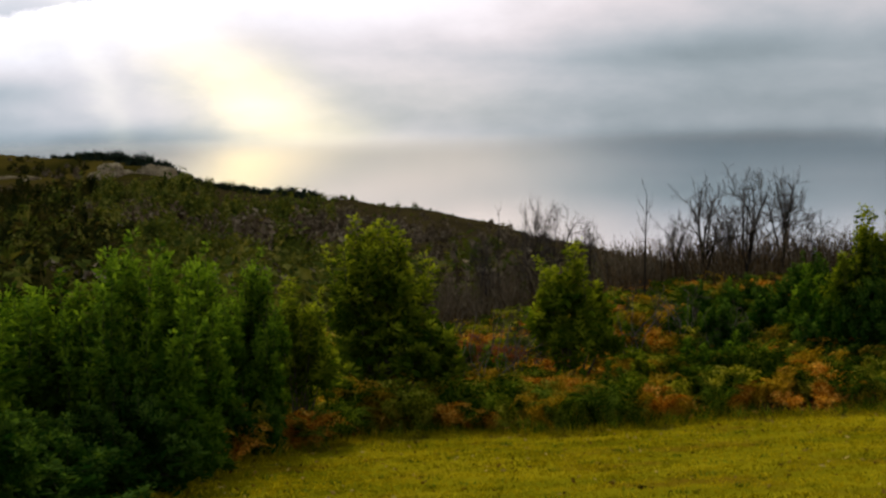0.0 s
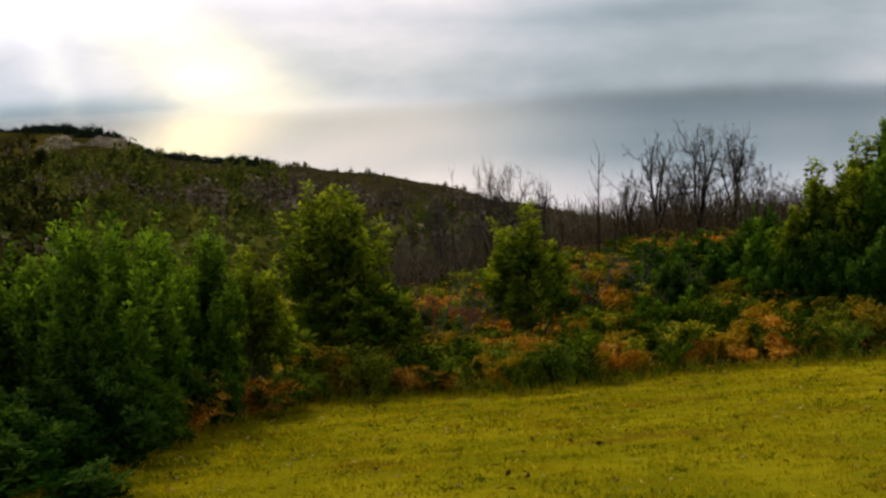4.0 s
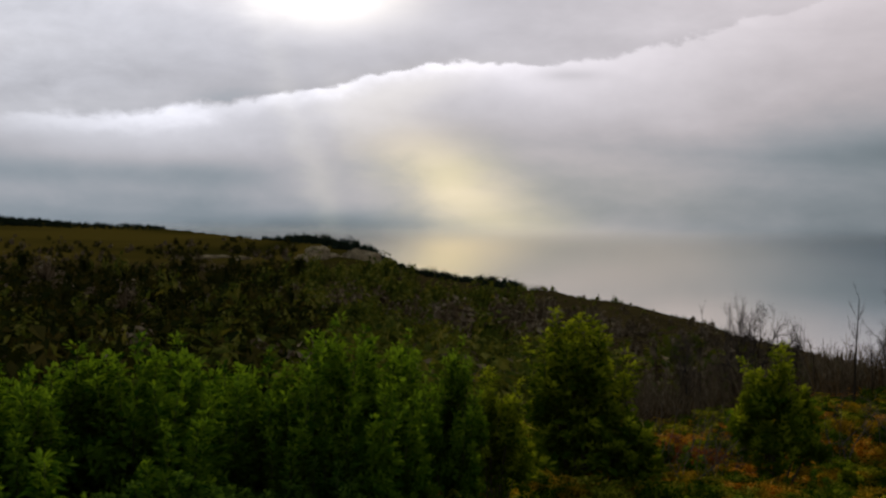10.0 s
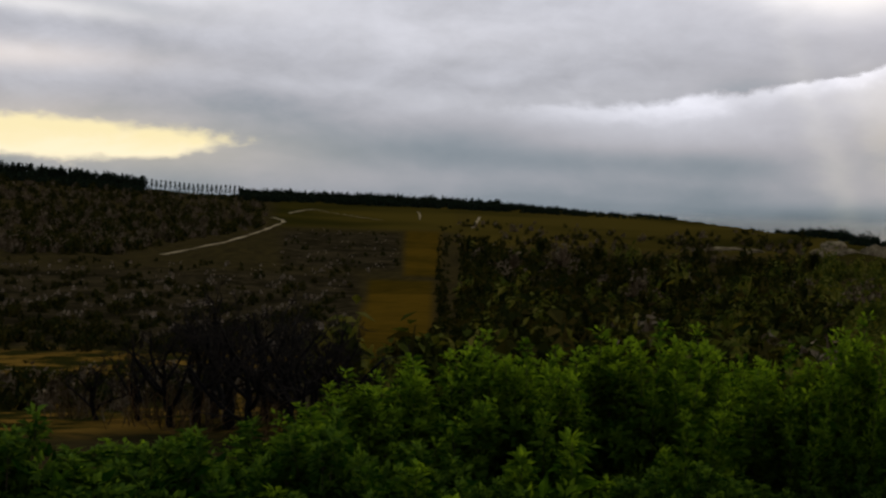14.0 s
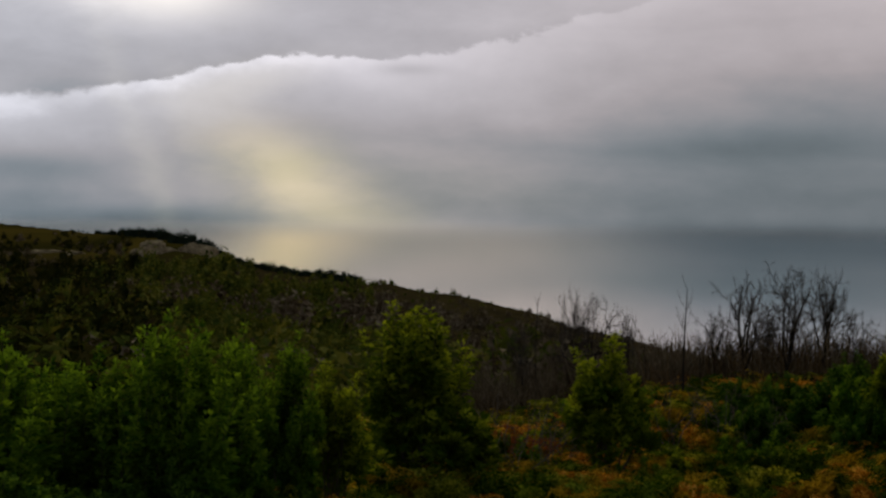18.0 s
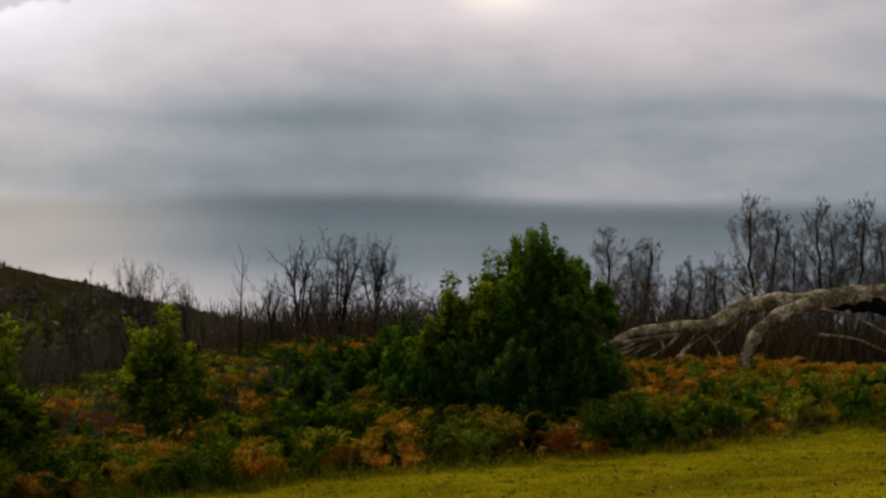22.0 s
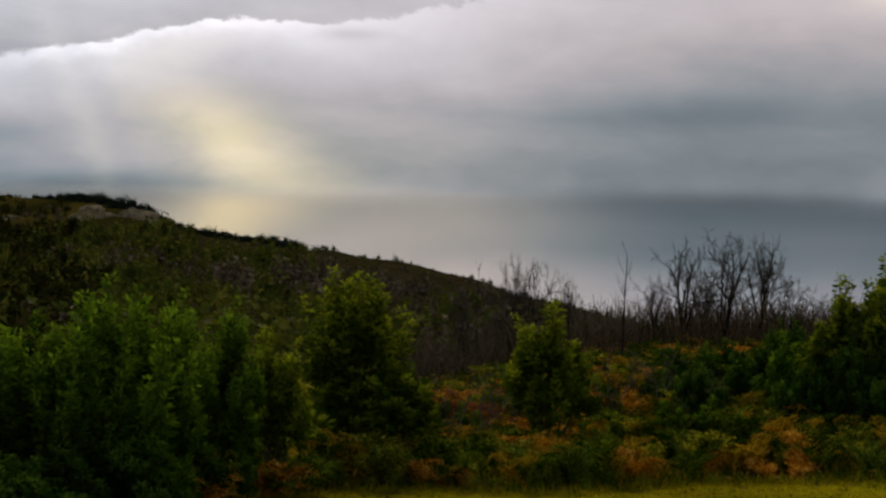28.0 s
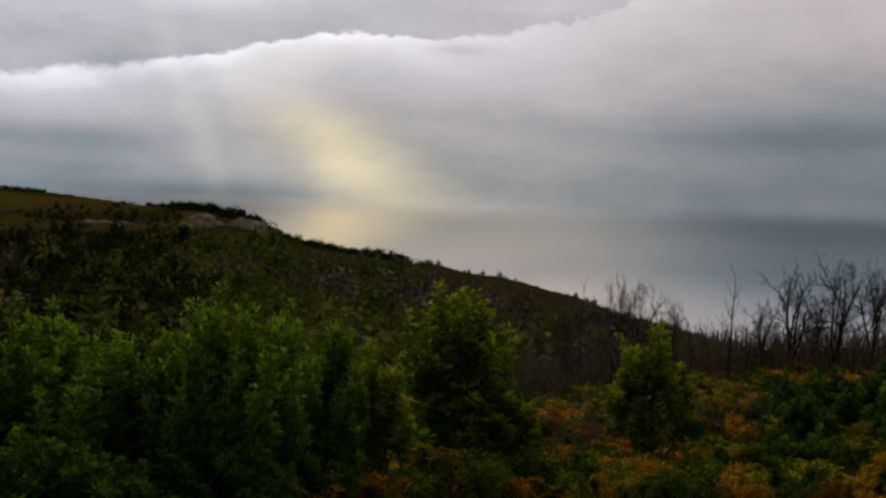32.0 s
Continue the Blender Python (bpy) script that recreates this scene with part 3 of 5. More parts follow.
def shrub(seed, h, w, lobes, shoots, leaf, spires, pointed, fat, base, crest=0.62, spike=0.40):
    """Stems and leaf crown of a bushy evergreen shrub: limbs that end in tufted masses of leafy shoots, with gaps between."""
    rng = np.random.default_rng(seed)
    stem, crown = Geo(), Geo()
    B, W, S, Q, Y = [], [], [], [], []

    def plume(foot, up, size, count, lit, wide=1.0):
        u = rng.uniform(0, 1, count) ** 0.8
        turn = rng.uniform(0, 6.28, count)
        x = unit(np.cross(up, [0.3, 0.9, 0.2]))
        y = np.cross(up, x)
        out2 = x * np.cos(turn)[:, None] + y * np.sin(turn)[:, None]
        B.append(foot + up * (u * size)[:, None] + out2 * rng.uniform(0, 0.08, (count, 1)) * wide)
        W.append(out2 * (1.1 - 0.7 * u)[:, None] + up * (0.05 + 0.9 * u ** 2)[:, None] + rng.normal(0, 0.3, (count, 3)))
        S.append(np.cross(up, out2) + rng.normal(0, 0.5, (count, 3)))
        Q.append(leaf * rng.uniform(0.65, 1.3, count) * (1.15 - 0.4 * u) * (0.6 + 0.4 * wide))
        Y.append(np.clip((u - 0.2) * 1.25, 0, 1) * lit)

    tops = []
    for n in range(lobes):
        f = (n + 0.5) / lobes
        a = n * 2.4 + rng.uniform(-0.5, 0.5)
        r = 0.5 * w * (1 - f ** pointed) ** 0.6 * 0.66 * rng.uniform(0.75, 1.12) * (0.4 if n % 3 == 0 else 1.0)
        size = fat * w * rng.uniform(0.75, 1.15) * (1.15 - 0.4 * f)
        c = np.array([r * math.cos(a), r * math.sin(a), h * (base + 0.08 + (crest - base) * f)])
        span = np.array([size, size, min(size * rng.uniform(0.75, 1.2), 0.20 * h)])
        fresh = rng.uniform(0.35, 1.1)
        tops.append((c, span))
        tube(stem, bent([(0.06 * math.cos(a), 0.06 * math.sin(a), -0.15), (c[0] * 0.5, c[1] * 0.5, c[2] * 0.42), tuple(c)], 8), np.linspace(0.034, 0.008, 8) * h / 3, 5, 0.2, seed + n)
        for _ in range(shoots):
            v = unit(rng.normal(0, 1, 3) + [0.45 * math.cos(a), 0.45 * math.sin(a), 0.35])
            up = unit(v * 0.75 + np.array([0, 0, 0.6]) + rng.normal(0, 0.25, 3))
            long = rng.uniform(0.20, 0.42)
            tip = c + v * span * rng.uniform(0.72, 1.12)
            foot = tip - up * long
            foot[2] = max(foot[2], 0.02)
            twigs(stem, [c], [foot + up * long * 0.6], 0.007, 0.003)
            # light from above put into the colour: upward and higher plumes are paler
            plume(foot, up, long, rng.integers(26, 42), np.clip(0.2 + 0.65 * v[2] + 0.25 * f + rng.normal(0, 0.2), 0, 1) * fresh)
        # old leaves inside the mass, kept dark in colour for the shade there
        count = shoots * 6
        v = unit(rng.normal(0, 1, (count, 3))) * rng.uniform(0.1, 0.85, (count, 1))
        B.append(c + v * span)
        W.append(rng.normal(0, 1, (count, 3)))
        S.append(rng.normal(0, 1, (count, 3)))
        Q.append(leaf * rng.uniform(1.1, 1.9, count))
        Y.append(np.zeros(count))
    for n in range(spires):
        c, span = tops[-1] if n == 0 else tops[rng.integers(int(lobes * 0.45), lobes)]
        foot = c + np.array([*rng.uniform(-0.6, 0.6, 2), 0.55]) * span
        up = unit(np.array([*(0.10 * foot[:2]), 1.0]) + rng.normal(0, 0.08, 3))
        long = h * 1.0 - foot[2] if n == 0 else rng.uniform(0.5, 1.0) * max(0.15, min(h * spike, h * (1.0 - 0.42 * (2 * math.hypot(foot[0], foot[1]) / w) ** 2.0) - foot[2]))
        twigs(stem, [foot - up * 0.2], [foot + up * long * 0.9], 0.008, 0.003)
        for s in np.linspace(0, 0.82, 8):
            plume(foot + up * long * s, unit(up + rng.normal(0, 0.16, 3)), long * 0.2, 13, 0.55 + 0.45 * s, 1.0 - 0.45 * s)
    Q = np.concatenate(Q)
    leaves(crown, np.concatenate(B), np.concatenate(W), np.concatenate(S), Q, Q * 0.46)
    crown.young_lit.append(np.concatenate(Y))
    return stem, crown


KINDS = []
for n, (h, w, lobes, shoots, leaf, spires, pointed, fat, base, mat) in enumerate([(3.0, 2.3, 14, 14, 0.12, 34, 3.5, 0.20, 0.03, SHRUB), (3.0, 2.0, 13, 14, 0.115, 34, 3.0, 0.20, 0.03, SHRUB), (2.6, 2.7, 12, 15, 0.12, 8, 4.0, 0.22, 0.02, SHRUB_BLUE), (2.0, 2.2, 10, 14, 0.12, 6, 4.0, 0.22, 0.02, SHRUB_BLUE),
                                                                           (3.3, 1.8, 10, 12, 0.13, 18, 2.6, 0.22, 0.26, SHRUB_LIGHT), (4.0, 2.5, 20, 15, 0.135, 26, 2.0, 0.17, 0.12, SHRUB_LIGHT), (1.4, 1.6, 6, 8, 0.12, 3, 3.0, 0.24, 0.0, SHRUB), (1.4, 1.5, 6, 7, 0.115, 5, 2.6, 0.22, 0.0, SHRUB_LIGHT),
                                                                           (4.6, 3.4, 44, 15, 0.11, 70, 8.0, 0.17, 0.06, SHRUB)]):
    s, c = shrub(10 + n, h, w, lobes, shoots, leaf, spires, pointed, fat, base, {0: 0.54, 1: 0.54, 5: 0.68, 8: 0.75}.get(n, 0.62), 0.30 if n == 8 else 0.40)
    KINDS.append((h, w, s.mesh("branchwork", STEM, True), c.mesh("crown", mat)))


def plant_shrub(kind, az, d, top, wide, label, turn=0.0, name="shrub"):
    h, w, sm, cm = KINDS[kind]
    p = on_ground(az, d)
    want = max(0.5, d * math.tan(radians(top)) - p.z)
    ob = thing(name, label, "shrub", group="shrubs round the meadow")
    part("branchwork", sm, ob)
    part("crown", cm, ob)
    ob.matrix_basis = Matrix.LocRotScale(p, Euler((0, 0, turn)), (wide / w, wide / w, want / h))
    return ob


rnd = random.Random(4)
GREEN, DARK = "bushy evergreen shrub with yellow-green upright shoots", "dense dark green shrub at the meadow's edge"
# heading, distance, height of the top over eye level in degrees, width, kind
for az, d, top, wide, kind in [(-46, 12, -10.6, 2.6, 2), (-42.4, 12, -10.4, 2.4, 3), (-39.6, 12.5, -9.7, 2.4, 0), (-36.6, 13, -9.4, 2.4, 2), (-34.4, 13.2, -8.8, 2.2, 0),
                               (-32.4, 14, -7.3, 2.2, 1), (-30.4, 14.5, -6.5, 2.4, 0), (-28.1, 15, -5.5, 2.4, 1), (-25.9, 15, -5.7, 2.4, 0), (-24.3, 16.5, -5.9, 2.4, 0), (-22.3, 16, -5.2, 2.5, 1),
                               (-20.0, 16, -4.7, 2.5, 0), (-18.4, 17, -5.0, 2.4, 1), (-16.6, 17.5, -5.9, 2.4, 0), (-14.8, 17.5, -5.4, 2.3, 0), (-12.6, 17.5, -4.15, 2.2, 1), (-11.0, 18.5, -4.4, 2.2, 0),
                               (-9.6, 20.5, -4.7, 1.9, 1), (-7.3, 22, -5.0, 1.7, 1), (-5.6, 24, -6.2, 1.7, 4), (-1.9, 27.8, -3.8, 3.5, 5),
                               (6.0, 29.5, -4.9, 2.2, 4), (21.5, 31, -1.45, 2.9, 8), (23.1, 31.4, -2.6, 2.6, 8), (19.9, 31.3, -2.6, 2.3, 4), (18.2, 31.6, -3.5, 2.0, 4), (18.9, 30.8, -5.4, 2.0, 2), (17.0, 31.2, -6.5, 1.8, 3), (16.2, 33, -6.0, 2.0, 6), (23.6, 30.2, -5.3, 2.0, 3), (20.6, 29.4, -6.4, 2.4, 3),
                               (11.4, 35, -6.6, 1.8, 3), (13.4, 36, -6.3, 2.2, 2), (14.9, 34, -6.5, 2.0, 3), (16.0, 37, -5.3, 2.0, 2), (12.4, 32, -7.4, 1.6, 3)]:
    plant_shrub(kind, az, d, top, wide, GREEN if kind in (0, 1, 4, 5, 8) else DARK, rnd.uniform(0, 6.28))
# the lower skirt of the thicket, down to the mown grass
for n in range(30):
    az = -46 + n * 1.27 + rnd.uniform(-0.5, 0.5)
    d = float(edge(az)) + rnd.uniform(0.8, 2.6)
    base = math.degrees(math.atan2(on_ground(az, d).z, d))
    plant_shrub(rnd.choice((6, 3, 3, 2)), az, d, base + math.degrees(rnd.uniform(0.6, 1.5) / d), rnd.uniform(1.4, 2.3), DARK, rnd.uniform(0, 6.28))

# low bushes that stand among the bracken
for n in range(88):
    az = rnd.uniform(-9, 45) if n < 64 else rnd.uniform(-3, 23)
    d = float(edge(az)) + (rnd.uniform(3.2, 15) if n < 64 else rnd.uniform(4, 17))
    if 22 < az and d > 34:
        continue
    base = math.degrees(math.atan2(on_ground(az, d).z, d))
    tall = rnd.uniform(0.6, 1.4) * (0.8 if az > 25 else 1.0)
    plant_shrub(rnd.choice((6, 7, 6, 3)), az, d, base + math.degrees(tall / d), rnd.uniform(0.9, 1.7), "low green bush among the bracken", rnd.uniform(0, 6.28))

for n in range(46):
    az = rnd.uniform(24.5, 44)
    d = float(edge(az)) + rnd.uniform(1.0, 6.0)
    base = math.degrees(math.atan2(on_ground(az, d).z, d))
    plant_shrub(rnd.choice((6, 6, 7)), az, d, base + math.degrees(rnd.uniform(0.5, 0.95) / d), rnd.uniform(0.7, 1.3), "low green bush among the bracken", rnd.uniform(0, 6.28))

# ---- bracken ----


def bracken(seed, fronds, tall, cheap=False):
    """Arching fronds with paired leaflets."""
    rng = np.random.default_rng(seed)
    blade = Geo()
    for n in range(fronds):
        a = rng.uniform(0, 6.28)
        out2 = np.array([math.cos(a), math.sin(a), 0])
        size = tall * rng.uniform(0.75, 1.15)
        lean = rng.uniform(0.3, 1.0)
        line = bent([(0, 0, -0.05), tuple(out2 * size * 0.22 * lean + [0, 0, size * 0.55]), tuple(out2 * size * 0.65 * lean + [0, 0, size * 0.92]), tuple(out2 * size * 1.15 * lean + [0, 0, size * rng.uniform(0.6, 0.95)])], 17)
        twigs(blade, line[:-1:2], line[2::2], 0.007, 0.005)
        way = unit(np.gradient(line, axis=0))
        across = unit(np.cross(way, [0, 0, 1.0]))
        pos = np.linspace(0.16, 0.98, 10 if cheap else 14)
        for s in (-1, 1):
            i = (pos * 16).astype(int)
            length = size * 0.36 * np.sin(np.clip((1.02 - pos) * 1.9, 0, 1.57)) * np.clip(pos * 2.2 + 0.2, 0, 1) * rng.uniform(0.8, 1.15, len(pos)) + 0.02
            pin = unit(across[i] * s + way[i] * 0.45 + rng.normal(0, 0.13, (len(pos), 3)) - [0, 0, 0.18])
            base = line[i]
            if cheap:
                for u, g in ((0.0, 1), (0.25, -1), (0.5, 1)):
                    leaves(blade, base + pin * (length * u)[:, None], pin + way[i] * 0.55 * g, way[i] + rng.normal(0, 0.3, (len(pos), 3)), length * 0.5, length * 0.17)
                continue
            for u, g in ((0.05, 1), (0.2, -1), (0.35, 1), (0.52, -1), (0.68, 1)):
                small = length * (0.42 - 0.25 * u)
                leaves(blade, base + pin * (length * u)[:, None], unit(pin * 0.75 + way[i] * 0.75 * g), np.cross(pin, way[i]) * 0.2 + pin * 0.5 + way[i] * -0.5 * g, small, small * 0.5)
            leaves(blade, base + pin * (length * 0.7)[:, None], pin, way[i], length * 0.32, length * 0.12)
    return blade


FERNS = {}
for n, (key, mat) in enumerate((("green", FERN), ("old", FERN_OLD), ("rust", RUST), ("red", RED), ("deep", FERN_DEEP))):
    FERNS[key] = [bracken(40 + n * 7 + v, (6, 8, 5)[v], (0.95, 0.8, 1.05)[v]).mesh("fronds", mat) for v in range(3)]
LABELS = {"green": "green bracken fern with arching fronds", "old": "yellowing bracken fern at the meadow's edge", "rust": "dead rust-orange bracken fern", "red": "dead dark red-brown bracken fern", "deep": "dark green fern with shade in its colour, overhanging the grass"}
# heading, distance, reach, kind of the dead patches
PATCHES = [(1.6, 24.8, 0.9, "rust"), (0.2, 25.2, 0.7, "rust"), (8.0, 26.5, 1.2, "rust"), (9.8, 25.6, 0.8, "rust"), (15.3, 26.6, 1.1, "rust"), (13.8, 29, 0.7, "rust"), (26.5, 34, 1.6, "rust"), (31.5, 28.8, 0.8, "rust"),
           (34.5, 36, 1.5, "rust"), (24.0, 28.0, 0.9, "rust"), (38.0, 36.0, 0.8, "rust"), (29, 37, 1.2, "rust"), (2.7, 27.6, 0.8, "red"), (-1.0, 24.4, 0.8, "red"), (-4.5, 23.0, 0.8, "rust"), (-8.0, 20.0, 0.6, "rust"), (22.5, 27.2, 0.9, "red")]


def fern_kind(x, y):
    if rnd.random() < 0.45:
        return "green" if rnd.random() < 0.7 else "old"
    for a, d, r, key in PATCHES:
        if math.hypot(x - d * math.sin(radians(a)), y - d * math.cos(radians(a))) < r * rnd.uniform(0.7, 1.25):
            return key
    return "green" if rnd.random() < 0.7 else ("old" if rnd.random() < 0.8 else "rust")


count = 0
while count < 360:
    az = rnd.uniform(-8, 44) if count % 5 else rnd.uniform(-12.5, 2)
    d = float(edge(az)) + 0.5 + 6.5 * rnd.random() ** 1.4
    p = on_ground(az, d)
    key = fern_kind(p.x, p.y)
    # ferns by the mown edge mostly take the copy with shade in its colour
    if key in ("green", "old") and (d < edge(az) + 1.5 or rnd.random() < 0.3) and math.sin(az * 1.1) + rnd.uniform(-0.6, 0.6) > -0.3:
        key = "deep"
    if key == "green" and rnd.random() < 0.2:
        continue
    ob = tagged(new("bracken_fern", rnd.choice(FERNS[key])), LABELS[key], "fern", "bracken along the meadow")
    s = rnd.uniform(0.5, 1.1) * (0.72 if az > 26 else 1.0) * (0.8 if key in ("rust", "red") else 1.0)
    ob.matrix_basis = Matrix.LocRotScale(p, Euler((rnd.uniform(-0.4, 0.4), rnd.uniform(-0.4, 0.4), rnd.uniform(0, 6.28))), (s, s, s * rnd.uniform(0.8, 1.05) * (0.75 if key in ("rust", "red") else 1.0)))
    count += 1


def scatter(name, label, category, pieces, spots, material):
    """Many small plants joined in one mesh: pieces are raw geometry, spots are rows of place, turn, scale."""
    geo = Geo()
    for p, turn, s, which in spots:
        g = pieces[which]
        c, si = math.cos(turn), math.sin(turn)
        rot = np.array([[c, -si, 0], [si, c, 0], [0, 0, 1]]) * s
        geo.take(g[0] @ rot.T + np.array(p), g[1])
    return tagged(new(name, geo.mesh(name, material)), label, category, kind="stuff")


def raw(geo):
    return np.concatenate(geo.v), np.concatenate(geo.f)


cheap = [raw(bracken(90 + v, 7, 0.9, True)) for v in range(4)]
spots = {"green": [], "old": [], "rust": [], "shade": []}
for n in range(820):
    az = rnd.uniform(-8, 46)
    d = float(edge(az)) + 1.5 + 16 * rnd.random()
    if d > 46 or (az > 23 and d > 36.5):
        continue
    p = on_ground(az, d)
    key = fern_kind(p.x, p.y)
    # most bracken on this stretch gets the darker, shade-coloured copy
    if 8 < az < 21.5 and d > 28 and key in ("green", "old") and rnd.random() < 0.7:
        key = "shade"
    spots["rust" if key == "red" else key].append((p, rnd.uniform(0, 6.28), rnd.uniform(0.45, 1.1) * ((0.45 if d > 33 else 0.7) if az > 23 else 1.0), rnd.randrange(4)))
for n in range(620):
    az = rnd.uniform(-3, 20)
    d = float(edge(az)) + 3.0 + (43 - float(edge(az)) - 3.0) * rnd.random()
    p = on_ground(az, d)
    patch = noise.noise(Vector((p.x * 0.55, p.y * 0.55, 0))) + rnd.uniform(-0.25, 0.25)
    key = "rust" if patch > 0.28 else ("old" if patch > 0.08 else ("green" if patch > -0.25 else "shade"))
    spots[key].append((p, rnd.uniform(0, 6.28), rnd.uniform(0.5, 1.05), rnd.randrange(4)))
for n in range(300):
    az, d = rnd.uniform(23, 43), rnd.uniform(35.5, 42)
    spots[rnd.choice(("rust", "old", "green", "green", "green"))].append((on_ground(az, d), rnd.uniform(0, 6.28), rnd.uniform(0.28, 0.7), rnd.randrange(4)))
for n in range(90):
    az = rnd.uniform(27, 39)
    spots[rnd.choice(("rust", "rust", "old"))].append((on_ground(az, rnd.uniform(38.5, 44)), rnd.uniform(0, 6.28), rnd.uniform(0.35, 0.8), rnd.randrange(4)))
for n in range(7):
    ob = tagged(new("bracken_fern", rnd.choice(FERNS["red"])), LABELS["red"], "fern", "bracken along the meadow")
    ob.matrix_basis = Matrix.LocRotScale(on_ground(rnd.uniform(2.1, 3.6), rnd.uniform(31, 33.5)), Euler((rnd.uniform(-0.3, 0.3), rnd.uniform(-0.3, 0.3), rnd.uniform(0, 6.28))), (1.15, 1.15, 1.1))
# two fifths of the green bracken also takes the shade-coloured copy
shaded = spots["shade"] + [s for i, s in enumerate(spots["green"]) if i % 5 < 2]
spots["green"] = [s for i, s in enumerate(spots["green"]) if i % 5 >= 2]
scatter("dark_bracken", "dark green bracken behind the meadow, with shade in its colour", "bracken", cheap, shaded, FERN_DEEP)
scatter("green_bracken", "sea of green bracken behind the meadow", "bracken", cheap, spots["green"], FERN)
scatter("yellow_bracken", "yellowing bracken behind the meadow", "bracken", cheap, spots["old"], FERN_OLD)
scatter("rust_bracken", "patches of dead rust-coloured bracken", "bracken", cheap, spots["rust"], RUST)

rng = np.random.default_rng(17)
geo = Geo()
n = 26000
az = np.where(rng.random(n) < 0.5, rng.uniform(-9, 45, n), rng.uniform(23, 44, n))
d = edge(az) + 0.35 + (np.where(az > 23, 42, edge(az) + 13) - edge(az)) * rng.random(n)
x, y = d * np.sin(np.radians(az)), d * np.cos(np.radians(az))
keep = np.sin(x * 0.9 + 2 * np.sin(y * 0.6)) * np.sin(y * 1.1 + 1.5 * np.sin(x * 0.7)) + rng.normal(0, 0.4, n) > -0.1
x, y = x[keep], y[keep]
n = len(x)
base = np.stack([x, y, height(x, y) + 0.30 * rng.random(n) ** 2], -1)
leaves(geo, base, rng.normal(0, 1, (n, 3)) * [1, 1, 0.5], rng.normal(0, 1, (n, 3)), rng.uniform(0.06, 0.22, n), rng.uniform(0.03, 0.09, n))
tagged(new("bracken_litter", geo.mesh("bracken_litter", DEAD)), "rust-brown litter of dead bracken leaves", "litter", kind="stuff")

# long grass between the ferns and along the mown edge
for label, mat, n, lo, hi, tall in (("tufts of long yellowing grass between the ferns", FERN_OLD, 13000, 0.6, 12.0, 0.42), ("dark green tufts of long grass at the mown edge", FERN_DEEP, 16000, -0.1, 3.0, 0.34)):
    geo = Geo()
    az = rng.uniform(-10, 45, n)
    tuft = rng.uniform(0, 1, n)
    d = edge(az) + lo + (np.where(az > 23, np.minimum(hi, 9.0), hi) - lo) * tuft ** 1.3
    x, y = d * np.sin(np.radians(az)), d * np.cos(np.radians(az))
    x, y = np.round(x * 1.6) / 1.6 + rng.normal(0, 0.13, n), np.round(y * 1.6) / 1.6 + rng.normal(0, 0.13, n)
    keep = np.sin(x * 1.3 + 2 * np.sin(y * 0.9)) * np.sin(y * 1.2 + 1.5 * np.sin(x * 0.8)) + rng.normal(0, 0.2, n) > 0.0
    x, y = x[keep], y[keep]
    n = len(x)
    leaves(geo, np.stack([x, y, height(x, y) - 0.01], -1), np.stack([rng.normal(0, 0.38, n), rng.normal(0, 0.38, n), np.ones(n)], -1), rng.normal(0, 1, (n, 3)), tall * rng.uniform(0.4, 1.2, n), 0.014)
    tagged(new("long_grass", geo.mesh("long_grass", mat)), label, "grass", kind="stuff")

# ---- meadow grass ----
rng = np.random.default_rng(7)
geo = Geo()
n = 60000
az = rng.uniform(-20, 46, n)
lo, hi = 7.5, edge(az) + 0.6
d = np.sqrt(rng.uniform(0, 1, n) * (hi ** 2 - lo ** 2) + lo ** 2)
x, y = d * np.sin(np.radians(az)), d * np.cos(np.radians(az))
base = np.stack([x, y, height(x, y) - 0.005], -1)
rim_near = np.clip(1 - (edge(az) - d) / 1.2, 0, 1)
clump = 0.5 + 0.5 * np.sin(x * 2.1 + 2 * np.sin(y * 1.7)) * np.sin(y * 2.6 + np.sin(x * 3.1))
for blade in range(2):
    way = np.stack([rng.normal(0, 0.6, n), rng.normal(0, 0.6, n), np.ones(n)], -1)
    leaves(geo, base + rng.normal(0, 0.02, (n, 3)) * [1, 1, 0], way, rng.normal(0, 1, (n, 3)), rng.uniform(0.02, 0.05, n) * (0.6 + 0.9 * clump) + 0.22 * rim_near * rng.random(n), 0.012)
tagged(new("meadow_grass", geo.mesh("meadow_grass", GRASS)), "short yellow-green mown meadow grass", "grass", kind="stuff")
geo = Geo()
n = 1100
az = rng.uniform(-16, 44, n)
hi = edge(az)
d = np.sqrt(rng.uniform(0, 1, n) * (hi ** 2 - 64) + 64)
x, y = d * np.sin(np.radians(az)), d * np.cos(np.radians(az))
base = np.stack([x, y, height(x, y) + 0.03], -1)
leaves(geo, base, rng.normal(0, 1, (n, 3)) * [1, 1, 0.25], rng.normal(0, 1, (n, 3)) * [1, 1, 0.2], rng.uniform(0.03, 0.12, n), rng.uniform(0.02, 0.06, n))
tagged(new("fallen_leaves", geo.mesh("fallen_leaves", LITTER)), "brown fallen leaves strewn on the grass", "leaves", kind="stuff")

